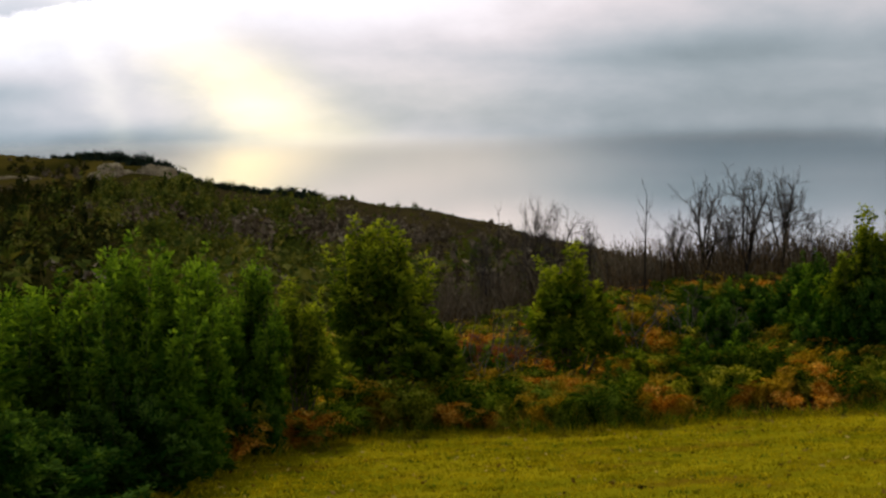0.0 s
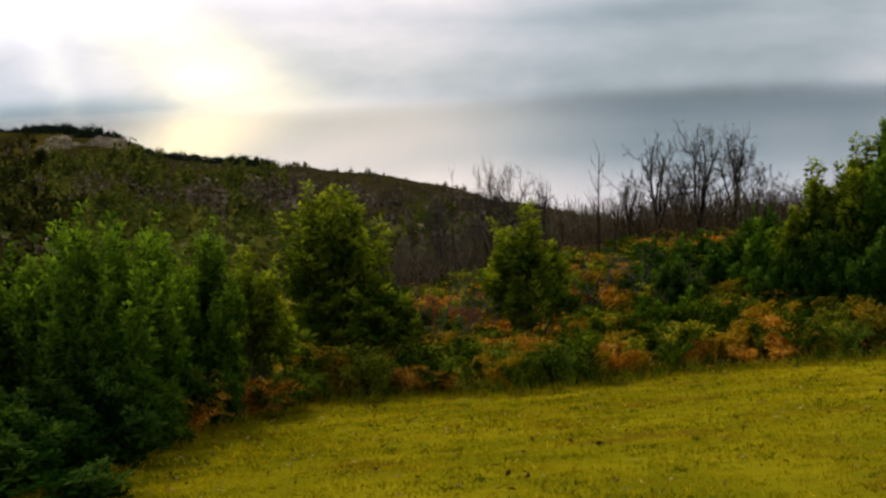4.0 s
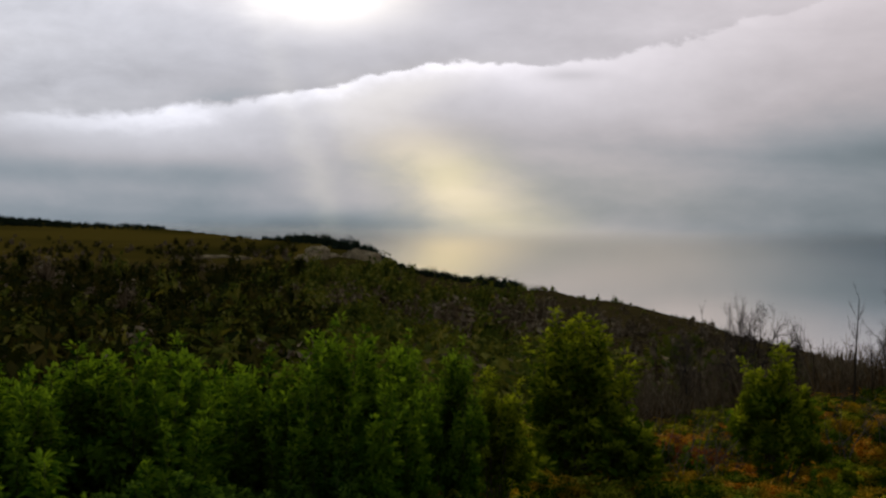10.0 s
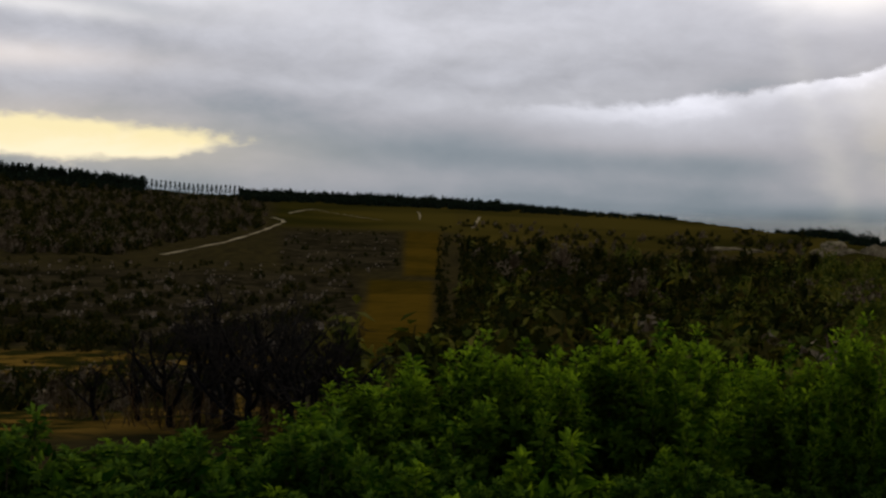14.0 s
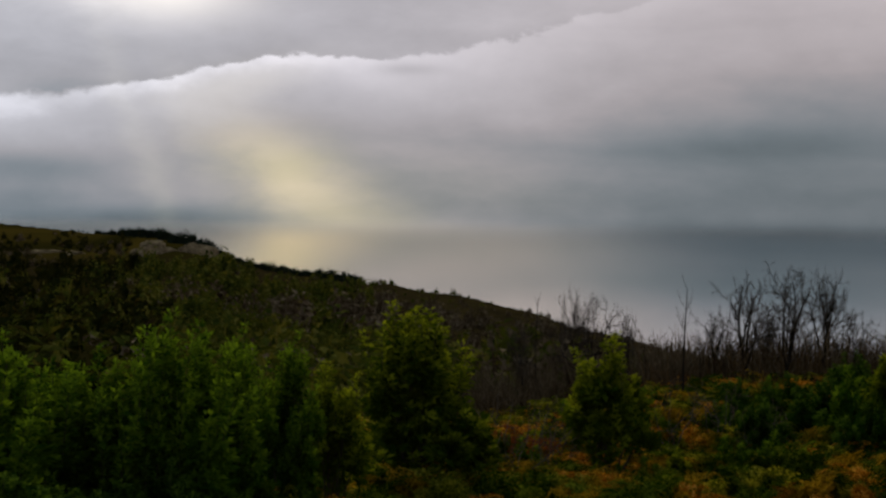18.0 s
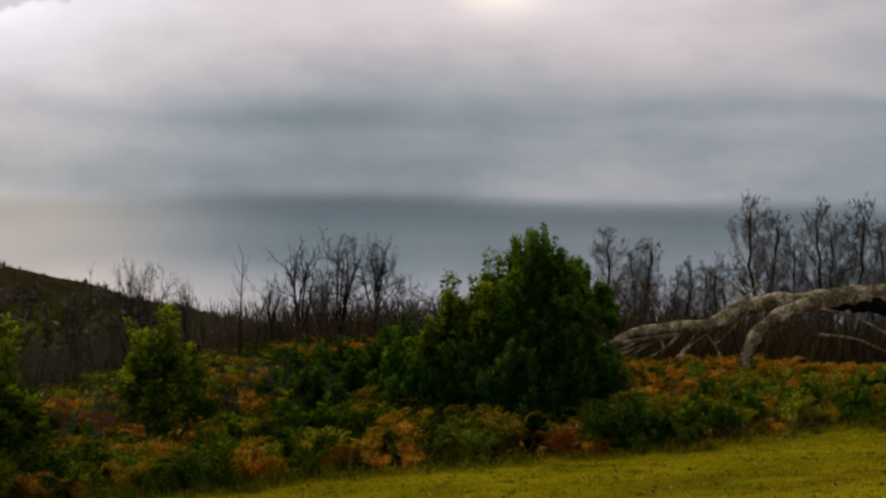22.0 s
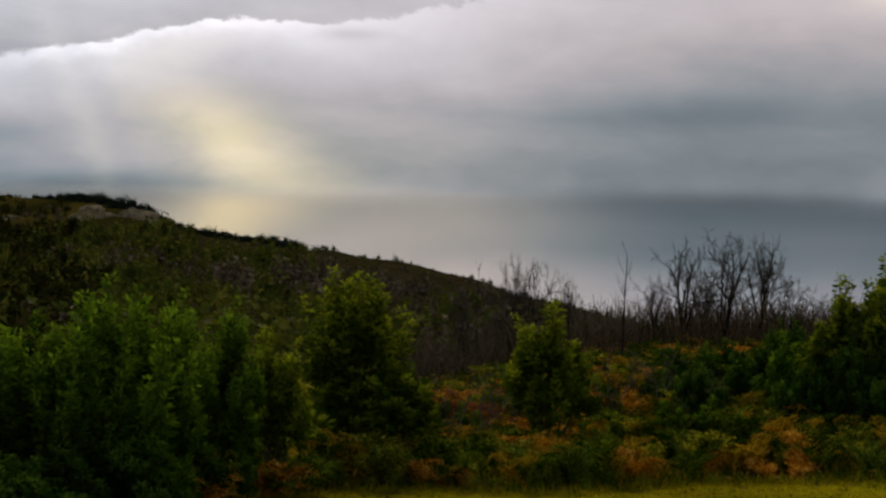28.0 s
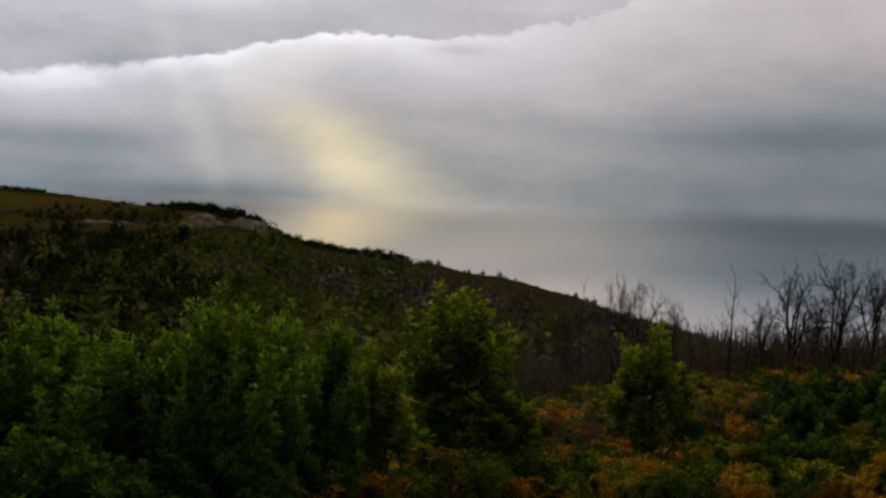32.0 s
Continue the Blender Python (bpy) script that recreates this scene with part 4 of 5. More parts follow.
for label, mat, count, tall in (("low dark green weed tufts in the mown grass", FERN_DEEP, 260, 0.055), ("pale yellow tufts of coarse meadow grass", TUFT, 900, 0.06)):
    geo = Geo()
    az = rng.uniform(-16, 45, count)
    hi = edge(az)
    d = np.sqrt(rng.uniform(0, 1, count) * (hi ** 2 - 64) + 64)
    n = count * 16
    wide = np.repeat(rng.uniform(0.04, 0.13, count), 16)
    x = np.repeat(d * np.sin(np.radians(az)), 16) + rng.normal(0, 1, n) * wide
    y = np.repeat(d * np.cos(np.radians(az)), 16) + rng.normal(0, 1, n) * wide
    way = np.stack([rng.normal(0, 0.8, n), rng.normal(0, 0.8, n), np.ones(n)], -1)
    leaves(geo, np.stack([x, y, height(x, y) - 0.004], -1), way, rng.normal(0, 1, (n, 3)), tall * rng.uniform(0.6, 1.6, n), 0.016)
    tagged(new("meadow_tufts", geo.mesh("meadow_tufts", mat)), label, "grass", kind="stuff")

# ---- the fallen tree ----


def spot(az, el, d):
    return tuple(bearing(az, el, d))


fallen = thing("fallen_tree", "huge weathered fallen tree arching over the bracken", "fallen tree")
geo = Geo()
tube(geo, bent([spot(23.9, -7.4, 38), spot(24.7, -6.6, 38.3), spot(25.8, -5.95, 38.6), spot(27.4, -5.68, 39), spot(28.9, -5.56, 39.5), spot(30.0, -4.85, 40), spot(31.3, -4.53, 40), spot(32.7, -4.48, 40), spot(34.4, -4.15, 40.2), spot(35.6, -4.08, 40.5), spot(37.0, -4.22, 40.8), spot(37.9, -4.55, 40.9)], 100),
     np.interp(np.linspace(0, 1, 100), [0, 0.1, 0.3, 0.5, 0.8, 1], [0.05, 0.10, 0.18, 0.25, 0.31, 0.33]) * (1 + 0.06 * np.sin(np.arange(100) * 0.7) + 0.05 * np.sin(np.arange(100) * 0.23)), 26, 0.10, 3)
trunk = part("trunk", geo.mesh("trunk", LOG, True), fallen)
# black tube laid along the underside of the trunk's thick end
geo = Geo()
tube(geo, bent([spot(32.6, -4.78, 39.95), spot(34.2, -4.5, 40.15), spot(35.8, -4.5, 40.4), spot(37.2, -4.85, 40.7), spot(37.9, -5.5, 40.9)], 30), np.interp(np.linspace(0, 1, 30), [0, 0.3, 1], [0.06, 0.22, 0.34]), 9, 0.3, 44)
part("charred_underside", geo.mesh("charred_underside", CHAR), trunk, "black underside of the trunk")
geo = Geo()
tube(geo, bent([spot(33.3, -4.42, 39.9), spot(31.9, -4.9, 39.4), spot(30.85, -5.75, 39.0), spot(30.4, -6.7, 38.7), spot(30.2, -7.9, 38.5)], 34), np.linspace(0.21, 0.17, 34) * (1 + 0.08 * np.sin(np.arange(34) * 0.8)), 14, 0.1, 4)
part("limb", geo.mesh("limb", LOG, True), fallen)
geo = Geo()
# a pale tongue along the broken end, frayed into splinters, and a second one that hangs below it
tube(geo, bent([spot(35.6, -3.96, 40.35), spot(36.4, -3.97, 40.4), spot(37.2, -4.1, 40.5), spot(37.9, -4.4, 40.55), spot(38.15, -4.62, 40.6)], 26), np.interp(np.linspace(0, 1, 26), [0, 0.25, 0.6, 0.85, 1], [0.03, 0.17, 0.25, 0.20, 0.03]), 12, 0.22, 51)
tube(geo, bent([spot(37.3, -4.85, 40.3), spot(37.9, -4.95, 40.2), spot(38.25, -5.25, 40.2), spot(38.4, -5.6, 40.2)], 14), np.interp(np.linspace(0, 1, 14), [0, 0.4, 0.8, 1], [0.03, 0.08, 0.10, 0.02]), 8, 0.3, 52)
for n in range(9):
    a0, e0 = 37.7 + 0.05 * n, -4.2 - 0.09 * n
    tube(geo, bent([spot(a0 - 0.5, e0 + 0.12, 40.25), spot(a0, e0, 40.15), spot(a0 + rnd.uniform(0.15, 0.45), e0 - rnd.uniform(0.0, 0.25), 40.1)], 7), np.interp(np.linspace(0, 1, 7), [0, 0.4, 1], [0.05, 0.05, 0.01]), 5, 0.3, 60 + n)
part("torn_wood", geo.mesh("torn_wood", TORN), trunk, "pale freshly torn wood")
geo = Geo()
for seed, line, r in ((6, [(37.5, -4.3), (38.2, -4.7), (38.9, -5.4), (39.3, -6.7)], 0.5), (7, [(38.0, -4.3), (39.2, -4.7), (40.2, -5.6), (40.6, -6.7)], 0.4), (8, [(38.6, -5.3), (39.8, -5.6), (41.0, -6.0), (42.3, -6.6)], 0.4)):
    tube(geo, bent([spot(a, e, 41 + 0.15 * i) for i, (a, e) in enumerate(line)], 18), np.linspace(r * 0.75, r, 18), 11, 0.28, seed)
for n in range(14):
    a = rnd.uniform(38.0, 41.6)
    e = float(np.interp(a, [38, 39.2, 41.6], [-4.5, -4.9, -5.6]))
    tube(geo, bent([spot(a, e - 0.7, 40.9), spot(a + rnd.uniform(-0.1, 0.15), e - 0.2, 40.8), spot(a + rnd.uniform(-0.3, 0.35), e + rnd.uniform(0.05, 0.35), 40.7)], 7), np.linspace(0.17, 0.015, 7), 5, 0.35, 160 + n)
butt = part("charred_butt", geo.mesh("charred_butt", CHAR), fallen, "black charred hollow butt of the tree")
for line, r in (([(39.55, -5.1, 40.1), (39.75, -5.5, 40.0), (39.8, -6.0, 40.0), (39.65, -6.5, 40.0)], 0.055), ([(39.95, -5.2, 40.1), (40.05, -5.6, 40.0), (39.95, -6.3, 40.0)], 0.05), ([(41.15, -5.4, 40.4), (41.4, -5.45, 40.4), (41.6, -5.4, 40.5)], 0.06), ([(38.55, -4.35, 40.2), (38.7, -4.6, 40.1), (38.62, -4.8, 40.1)], 0.05), ([(38.85, -5.9, 40.0), (39.0, -6.2, 39.9), (38.8, -6.6, 39.9)], 0.07)):
    geo = Geo()
    tube(geo, bent([spot(*p) for p in line], 10), np.interp(np.linspace(0, 1, 10), [0, 0.3, 0.8, 1], [0.2 * r, r, 0.9 * r, 0.2 * r]), 8, 0.3, int(line[0][0] * 10))
    part("split_wood", geo.mesh("split_wood", LOG), butt, "pale wood laid bare by the split")
for n, (line, r) in enumerate([([(24.5, -6.55, 37.9), (26.5, -6.15, 38.6), (28.7, -5.75, 39.3)], 0.08), ([(24.1, -7.3, 37.4), (25.6, -6.7, 38.2), (27.5, -5.95, 39)], 0.055), ([(27.5, -7.1, 38.3), (28.1, -6.4, 38.8), (28.9, -5.8, 39.3)], 0.06), ([(25.1, -6.2, 38.6), (24.4, -6.8, 37.8), (23.9, -7.5, 37.5)], 0.05), ([(26.6, -5.95, 39), (25.4, -6.6, 38), (24.4, -7.2, 37.3)], 0.05), ([(26.0, -3.75, 38.6), (26.3, -4.3, 38.6), (26.9, -5.4, 39)], 0.045),
                               ([(25.0, -3.9, 38.3), (25.6, -3.75, 38.4), (26.0, -3.75, 38.6)], 0.03), ([(28.4, -5.8, 39.5), (28.0, -6.4, 39.0), (27.7, -6.7, 38.8)], 0.06), ([(29.7, -3.7, 40), (30.2, -4.2, 40), (30.7, -4.5, 40)], 0.05),
                               ([(30.9, -3.6, 40), (30.6, -4.0, 40), (30.2, -4.25, 40)], 0.05), ([(33.0, -4.65, 39.8), (34.6, -5.0, 39.5), (36.0, -5.7, 39.1), (37.1, -6.7, 38.7)], 0.045), ([(33.2, -5.75, 39.6), (34.6, -5.85, 39.4), (35.8, -6.3, 39.1), (37.0, -6.75, 38.8)], 0.04),
                               ([(27.6, -6.0, 39.2), (27.0, -6.6, 38.8), (26.3, -7.0, 38.4)], 0.04), ([(29.4, -5.4, 40), (29.1, -6.1, 39.4), (29.3, -6.8, 39)], 0.045)]):
    geo = Geo()
    tube(geo, bent([spot(*p) for p in line], 12), np.linspace(r, r * 0.45, 12), 6, 0.15, 20 + n)
    part("branch", geo.mesh("branch", LOG, True), fallen)

for n in range(5):
    a = rnd.uniform(24.6, 31.5)
    e = float(np.interp(a, [24, 28.5, 31, 36.5], [-6.9, -5.8, -4.7, -4.2]))
    geo = Geo()
    a2, e2 = a + rnd.uniform(-1.9, 1.2), min(e - rnd.uniform(0.6, 1.6), -6.3)
    tube(geo, bent([spot(a, e, 39.6), spot((a + a2) / 2 + rnd.uniform(-0.12, 0.12), (e + e2) / 2 + rnd.uniform(-0.05, 0.15), 39.2), spot(a2, e2, 38.8)], 10), np.linspace(0.03, 0.010, 10), 5, 0.2, 80 + n)
    part("branch", geo.mesh("branch", LOG, True), fallen)
for n in range(5):
    geo = Geo()
    a = 39.0 + n * 0.8
    tube(geo, bent([spot(a, -5.2, 41.2), spot(a + 0.5, -5.3 - 0.2 * n, 41.1), spot(a + 0.9, -4.6 - 0.35 * n, 41.0)], 10), np.linspace(0.12, 0.03, 10), 6, 0.25, 130 + n)
    part("root", geo.mesh("root", CHAR), butt, "charred snapped root")

# ---- bare trees ----


def bare_tree(seed, h, spread, forks, fan, fork_at=0.3, lean=0.15, girth=0.015, thin=1.0):
    """A leafless tree: trunk with limbs, and the haze of its twigs."""
    rng = np.random.default_rng(seed)
    wood, fine = Geo(), Geo()

    def grow(p, way, length, r, level):
        n = 6
        line = [p]
        w = np.array(way)
        for _ in range(n):
            w = unit(w + rng.normal(0, lean * (1 if level else 0.5), 3) + [0, 0, 0.08])
            line.append(line[-1] + w * length / n)
        line = np.array(line)
        if level < 2:
            tube(wood, line, np.linspace(r, r * 0.3, n + 1), 6 if level == 0 else 4, 0.1, rng.integers(999))
        else:
            if level == 2:
                twigs(fine, line[:-1:2], line[2::2], r * np.array([1, 0.8, 0.65]), r * np.array([0.8, 0.65, 0.45]))
            else:
                twigs(fine, line[[0, 3]], line[[3, 6]], r * np.array([1, 0.75]), r * np.array([0.75, 0.5]))
        if level == len(forks):
            return
        for c in range(forks[level]):
            s = fork_at + (1 - fork_at) * (c + rng.random()) / forks[level] if level == 0 else rng.uniform(0.15, 1.0)
            q2 = line[min(n, int(s * n + 0.5))]
            a = rng.uniform(0, 6.28)
            out2 = np.array([math.cos(a), math.sin(a), 0.0])
            grow(q2, unit(w * (1.0 - fan) + out2 * fan + [0, 0, 0.2]), length * spread * (1.2 - 0.6 * s) * rng.uniform(0.7, 1.15), max(r * (0.46 - 0.16 * s) * (thin if level == 0 else 1.0), 0.0055), level + 1)

    grow(np.zeros(3), np.array([0, 0, 1.0]), h, girth * h, 0)
    return wood, fine


def leafless(seed, h, top, limbs, low, reach, rise, girth, fan=0.55, side=7, fine_side=6, tips=4, stout=0.5, least=0.0042, taper=0.6):
    """A leafless tree with a full crown: limbs leave the trunk between low and top, arch outwards and up, and end in ever finer twigs."""
    rng = np.random.default_rng(seed)
    wood, fine = Geo(), Geo()
    z = np.linspace(-0.06, top, 14) * h
    line = np.stack([0.03 * h * np.sin(z / h * 5 + seed) + rng.normal(0, 0.006 * h, 14), 0.03 * h * np.sin(z / h * 4 + 2 * seed) + rng.normal(0, 0.006 * h, 14), z], -1)
    tube(wood, line, np.linspace(girth * h, girth * h * 0.3, 14), 7, 0.12, seed)

    def sprout(p, way, length, r, level):
        n = 5
        pts, w = [p], unit(way)
        for _ in range(n):
            w = unit(w + rng.normal(0, 0.17 + 0.05 * level, 3) + [0, 0, 0.10])
            pts.append(pts[-1] + w * length / n)
        pts = np.array(pts)
        if level == 1:
            tube(wood, pts, np.linspace(r, r * 0.45, n + 1), 5, 0.1, int(rng.integers(999)))
        else:
            i = [0, 2, 5]
            rr = np.linspace(r, r * 0.5, len(i))
            twigs(fine, pts[i[:-1]], pts[i[1:]], rr[:-1], rr[1:])
        if level == 3:
            foot = pts[rng.integers(1, n + 1, tips)]
            tip = unit(w + rng.normal(0, 0.32, (tips, 3)) + [0, 0, 0.1]) * (length * rng.uniform(0.4, 0.9, (tips, 1)))
            twigs(fine, foot, foot + tip, least, least * 0.6)
            return
        for c in range((0, side, fine_side)[level]):
            f = 0.22 + 0.78 * (c + rng.random()) / (side, side, fine_side)[level]
            q2 = pts[min(n, int(f * n + 0.5))]
            out2 = unit(np.cross(w, rng.normal(0, 1, 3)))
            sprout(q2, unit(w) * (1 - fan) + out2 * fan * rng.uniform(0.7, 1.3) + [0, 0, 0.06], length * rng.uniform(0.36, 0.6) * (1.15 - 0.45 * f), max(r * (0.55 - 0.2 * f), least), level + 1)

    for n in range(limbs):
        f = (n + rng.random() * 0.8) / limbs
        start = line[min(13, int((low + (top - low) * f) / top * 13))]
        a = n * 2.4 + rng.uniform(-0.4, 0.4)
        wide = reach * h * (1.1 - 0.85 * f * taper) * rng.uniform(0.75, 1.15)
        up = rise * h * (1.0 - 0.65 * f * taper) * rng.uniform(0.8, 1.1)
        way = np.array([wide * math.cos(a), wide * math.sin(a), up])
        sprout(start, way, float(np.linalg.norm(way)), girth * h * stout * (1.1 - 0.5 * f), 1)
    return wood, fine


def leafless_kind(mat, twig, *shape, **more):
    w, f = leafless(*shape, **more)
    return max(np.concatenate(w.v)[:, 2].max(), np.concatenate(f.v)[:, 2].max()), w.mesh("trunk", mat, True), f.mesh("crown", twig)


def tree_kind(seed, h, spread, forks, fan, wood_mat, fork_at=0.3, lean=0.15, girth=0.015, thin=1.0):
    w, f = bare_tree(seed, h, spread, forks, fan, fork_at, lean, girth, thin)
    top = max(np.concatenate(w.v)[:, 2].max(), np.concatenate(f.v)[:, 2].max())
    return top, w.mesh("trunk", wood_mat, True), f.mesh("crown", TWIG)


OAKS = [leafless_kind(BARK_DARK, TWIG, 60 + n, 4.0, 0.55, 7, 0.22, 0.30, 0.46, 0.019, side=7, fine_side=5, tips=4, stout=0.52, least=0.0036) for n in range(3)]
BIRCHES = [leafless_kind(BARK_DARK, HAZE, 70 + n, 6.0, 0.84, 24, 0.24, 0.17, 0.26, 0.0145, fan=0.40, side=7, fine_side=4, tips=6, stout=0.16, least=0.0036, taper=0.85) for n in range(4)]
POLES = [tree_kind(80 + n, 4.0, 0.22, (10, 6, 4), 0.5, BARK_DARK, 0.45, 0.06, 0.009, 0.5) for n in range(2)]


def plant_tree(kinds, which, az, d, top, name, label, group, wide=1.0, sink=0.0):
    h, wm, fm = kinds[which]
    p = on_ground(az, d)
    p.z -= sink
    s = max(0.8, d * math.tan(radians(top)) - p.z) / h
    ob = thing(name, label, "tree", group=group)
    part("trunk", wm, ob)
    part("crown", fm, ob, "haze of fine grey-brown twigs")
    ob.matrix_basis = Matrix.LocRotScale(p, Euler((0, 0, rnd.uniform(0, 6.28))), (s * wide, s * wide, s))
    return ob


for n, (az, d, top) in enumerate([(11.6, 42, -1.95), (13.4, 42, -1.7), (14.9, 43, -1.8), (10.5, 43, -3.5), (15.9, 44, -3.5), (12.6, 45, -3.2)]):
    plant_tree(OAKS, n % 3, az, d, top, "bare_tree", "small leafless tree with crooked dark branches", "bare trees before the sea", 0.85)
for n, (az, d, top) in enumerate([(9.15, 38, -2.3), (3.1, 48, -3.3), (6.0, 47, -3.6), (7.7, 44, -4.8), (9.9, 42, -4.2)]):
    plant_tree(POLES, n % 2, az, d, top, "bare_sapling", "thin leafless sapling with few twigs", "bare saplings")
for n in range(28):
    plant_tree(BIRCHES, n % 4, 23.5 + n * 0.78 + rnd.uniform(-0.3, 0.3), rnd.uniform(50, 72), rnd.uniform(-3.9, -1.4) if n > 14 else rnd.uniform(-4.4, -2.8), "birch", "slender leafless birch on the coastal slope", "birch wood", 1.2)
for n, (az, d, top) in enumerate([(24.9, 62, -1.3), (26.3, 62, -1.8), (27.4, 64, -3.0), (29.2, 60, -2.9), (30.7, 62, 0.2), (31.4, 64, -0.5), (33.0, 63, 0.0), (33.7, 66, -0.8), (34.7, 64, 0.1), (35.6, 70, -0.9), (37.2, 64, 0.1), (38.0, 63, -0.1),
                                  (39.5, 62, 0.2), (40.0, 65, -0.3), (41.0, 64, -0.2), (42.2, 63, 0.0), (43.5, 64, 0.2), (25.6, 68, -2.2), (28.2, 70, -2.6), (36.4, 68, -0.5), (32.2, 70, -1.2)]):
    plant_tree(BIRCHES, n % 4, az, d, top, "birch", "slender leafless birch on the coastal slope", "birch wood", 1.05)
SNAGS = [leafless_kind(BARK, PALE, 180 + n, 1.8, 0.4, 5, 0.05, 0.45, 0.45, 0.009, fan=0.6, side=4, fine_side=2, tips=2, stout=0.7, least=0.005) for n in range(3)]
for n, (az, d, top) in enumerate([(8.6, 32, -6.4), (10.6, 33, -6.6), (2.3, 29.5, -7.0), (0.9, 30.0, -7.1), (3.4, 29.5, -7.3), (4.3, 31, -7.2), (12.6, 32, -7.4)]):
    plant_tree(SNAGS, n % 3, az, d, top, "dead_bush", "leafless dead bush with pale crooked branches", "dead bushes in the bracken", 0.8)
for n, (az, d, top) in enumerate([(4.6, 46, -2.75), (5.3, 47, -3.0), (6.9, 46, -3.75), (2.4, 47, -4.0)]):
    plant_tree(OAKS, n % 3, az, d, top, "bare_sapling", "small leafless sapling with a twiggy crown", "bare saplings", 0.55)
GNARLED = [leafless_kind(CHAR, BARK_DARK, 165 + n, 3.0, 0.55, 6, 0.15, 0.42, 0.42, 0.034, fan=0.6, side=5, fine_side=4, tips=3, stout=0.55, least=0.007) for n in range(3)]
for n, (az, d, top) in enumerate([(-40.6, 36, -5.2), (-39.4, 37, -4.2), (-38.0, 36, -3.8), (-36.8, 38, -4.0), (-35.6, 36, -4.3), (-34.4, 38, -4.8), (-33.4, 37, -5.6), (-38.7, 39, -4.6), (-36.0, 40, -4.8), (-41.8, 38, -6.4), (-43.6, 38, -6.8), (-37.4, 34, -5.6), (-35.0, 34, -5.8)]):
    plant_tree(GNARLED, n % 3, az, d, top, "bare_tree", "dark gnarled leafless tree in the valley", "dark trees in the valley", 1.25)

# thickets of bare stems behind the bracken
geo, wood_geo = Geo(), Geo()
rng = np.random.default_rng(21)
for lo_a, hi_a, lo_d, hi_d, tall, n in ((-2, 9, 41, 62, 2.6, 1100), (8, 21, 41, 54, 2.3, 1900), (22, 46, 50, 84, 3.6, 1300), (-46, -32, 36, 48, 0.8, 110)):
    az, d = rng.uniform(lo_a, hi_a, n), rng.uniform(lo_d, hi_d, n)
    x, y = d * np.sin(np.radians(az)), d * np.cos(np.radians(az))
    p = np.stack([x, y, height(x, y)], -1)
    way = np.stack([rng.normal(0, 0.28, n), rng.normal(0, 0.28, n), np.ones(n)], -1) * (tall * rng.uniform(0.4, 1.0, n))[:, None]
    into = wood_geo if lo_a > 20 else geo
    twigs(into, p, p + way, 0.016, 0.008)
    for _ in range(3):
        s = rng.uniform(0.3, 0.95, n)[:, None]
        b = p + way * s
        twigs(into, b, b + rng.normal(0, 0.3, (n, 3)) * [1, 1, 0.5] + [0, 0, 0.35], 0.009, 0.005)
tagged(new("thicket", geo.mesh("thicket", SCRUB_BROWN)), "thicket of thin leafless stems", "thicket", kind="stuff")
tagged(new("wood_thicket", wood_geo.mesh("wood_thicket", UNDER)), "dark thicket of stems below the birches", "thicket", kind="stuff")

# ---- scrub on the far hillside ----


def clump(seed, n, flat_top, grow=1.0):
    """A loose mound of leafy sprays about 1 m across."""
    rng = np.random.default_rng(seed)
    g = Geo()
    v = unit(rng.normal(0, 1, (n, 3)))
    v[:, 2] = np.abs(v[:, 2])
    r = rng.uniform(0.55, 1.0, n)[:, None]
    b = v * r * [0.5, 0.5, flat_top]
    t = unit(np.cross(v, rng.normal(0, 1, (n, 3))) + [0, 0, 0.25])
    leaves(g, b - t * 0.12, t + rng.normal(0, 0.25, (n, 3)), np.cross(v, t) + rng.normal(0, 0.25, (n, 3)), rng.uniform(0.13, 0.25, n) * grow, rng.uniform(0.08, 0.15, n) * grow)
    core = v[:14] * [0.36, 0.36, 0.72 * flat_top]
    leaves(g, core * 0.2, core, rng.normal(0, 1, (14, 3)), np.linalg.norm(core, axis=1), 0.2)
    return raw(g)


clumps = [clump(30 + i, 46, 0.7 + 0.15 * i, 1.15) for i in range(4)]
far_clumps = [clump(36 + i, 20, 0.8 + 0.15 * i, 1.6) for i in range(4)]


def brush(seed, n):
    """A tangle of fine bare twigs about 1 m high."""
    rng = np.random.default_rng(seed)
    g = Geo()
    foot = rng.normal(0, 0.22, (n, 3)) * [1, 1, 0]
    way = rng.normal(0, 0.28, (n, 3)) * [1, 1, 0] + np.stack([np.zeros(n), np.zeros(n), rng.uniform(0.3, 1.0, n)], -1)
    twigs(g, foot, foot + way, 0.009, 0.004)
    s = rng.uniform(0.2, 0.9, (n, 1))
    twigs(g, foot + way * s, foot + way * s + rng.normal(0, 0.2, (n, 3)) + [0, 0, 0.1], 0.005, 0.003)
    return raw(g)


tangles = [brush(35 + i, 17) for i in range(4)]
rng = np.random.default_rng(32)
under = []
for n in range(1300):
    az, d = rng.uniform(22.5, 47), 46 + 38 * rng.random() ** 1.2
    x, y = d * math.sin(radians(az)), d * math.cos(radians(az))
    under.append(((x, y, float(height(x, y)) - 0.1), rng.uniform(0, 6.28), rng.uniform(1.6, 2.6) * (1.0 + 0.9 * (d - 46) / 38 * rng.random()), rng.integers(4)))
for n in range(22):
    az, d = rng.uniform(-45, -33), rng.uniform(33, 42)
    x, y = d * math.sin(radians(az)), d * math.cos(radians(az))
    under.append(((x, y, float(height(x, y)) - 0.1), rng.uniform(0, 6.28), rng.uniform(0.9, 1.6), rng.integers(4)))
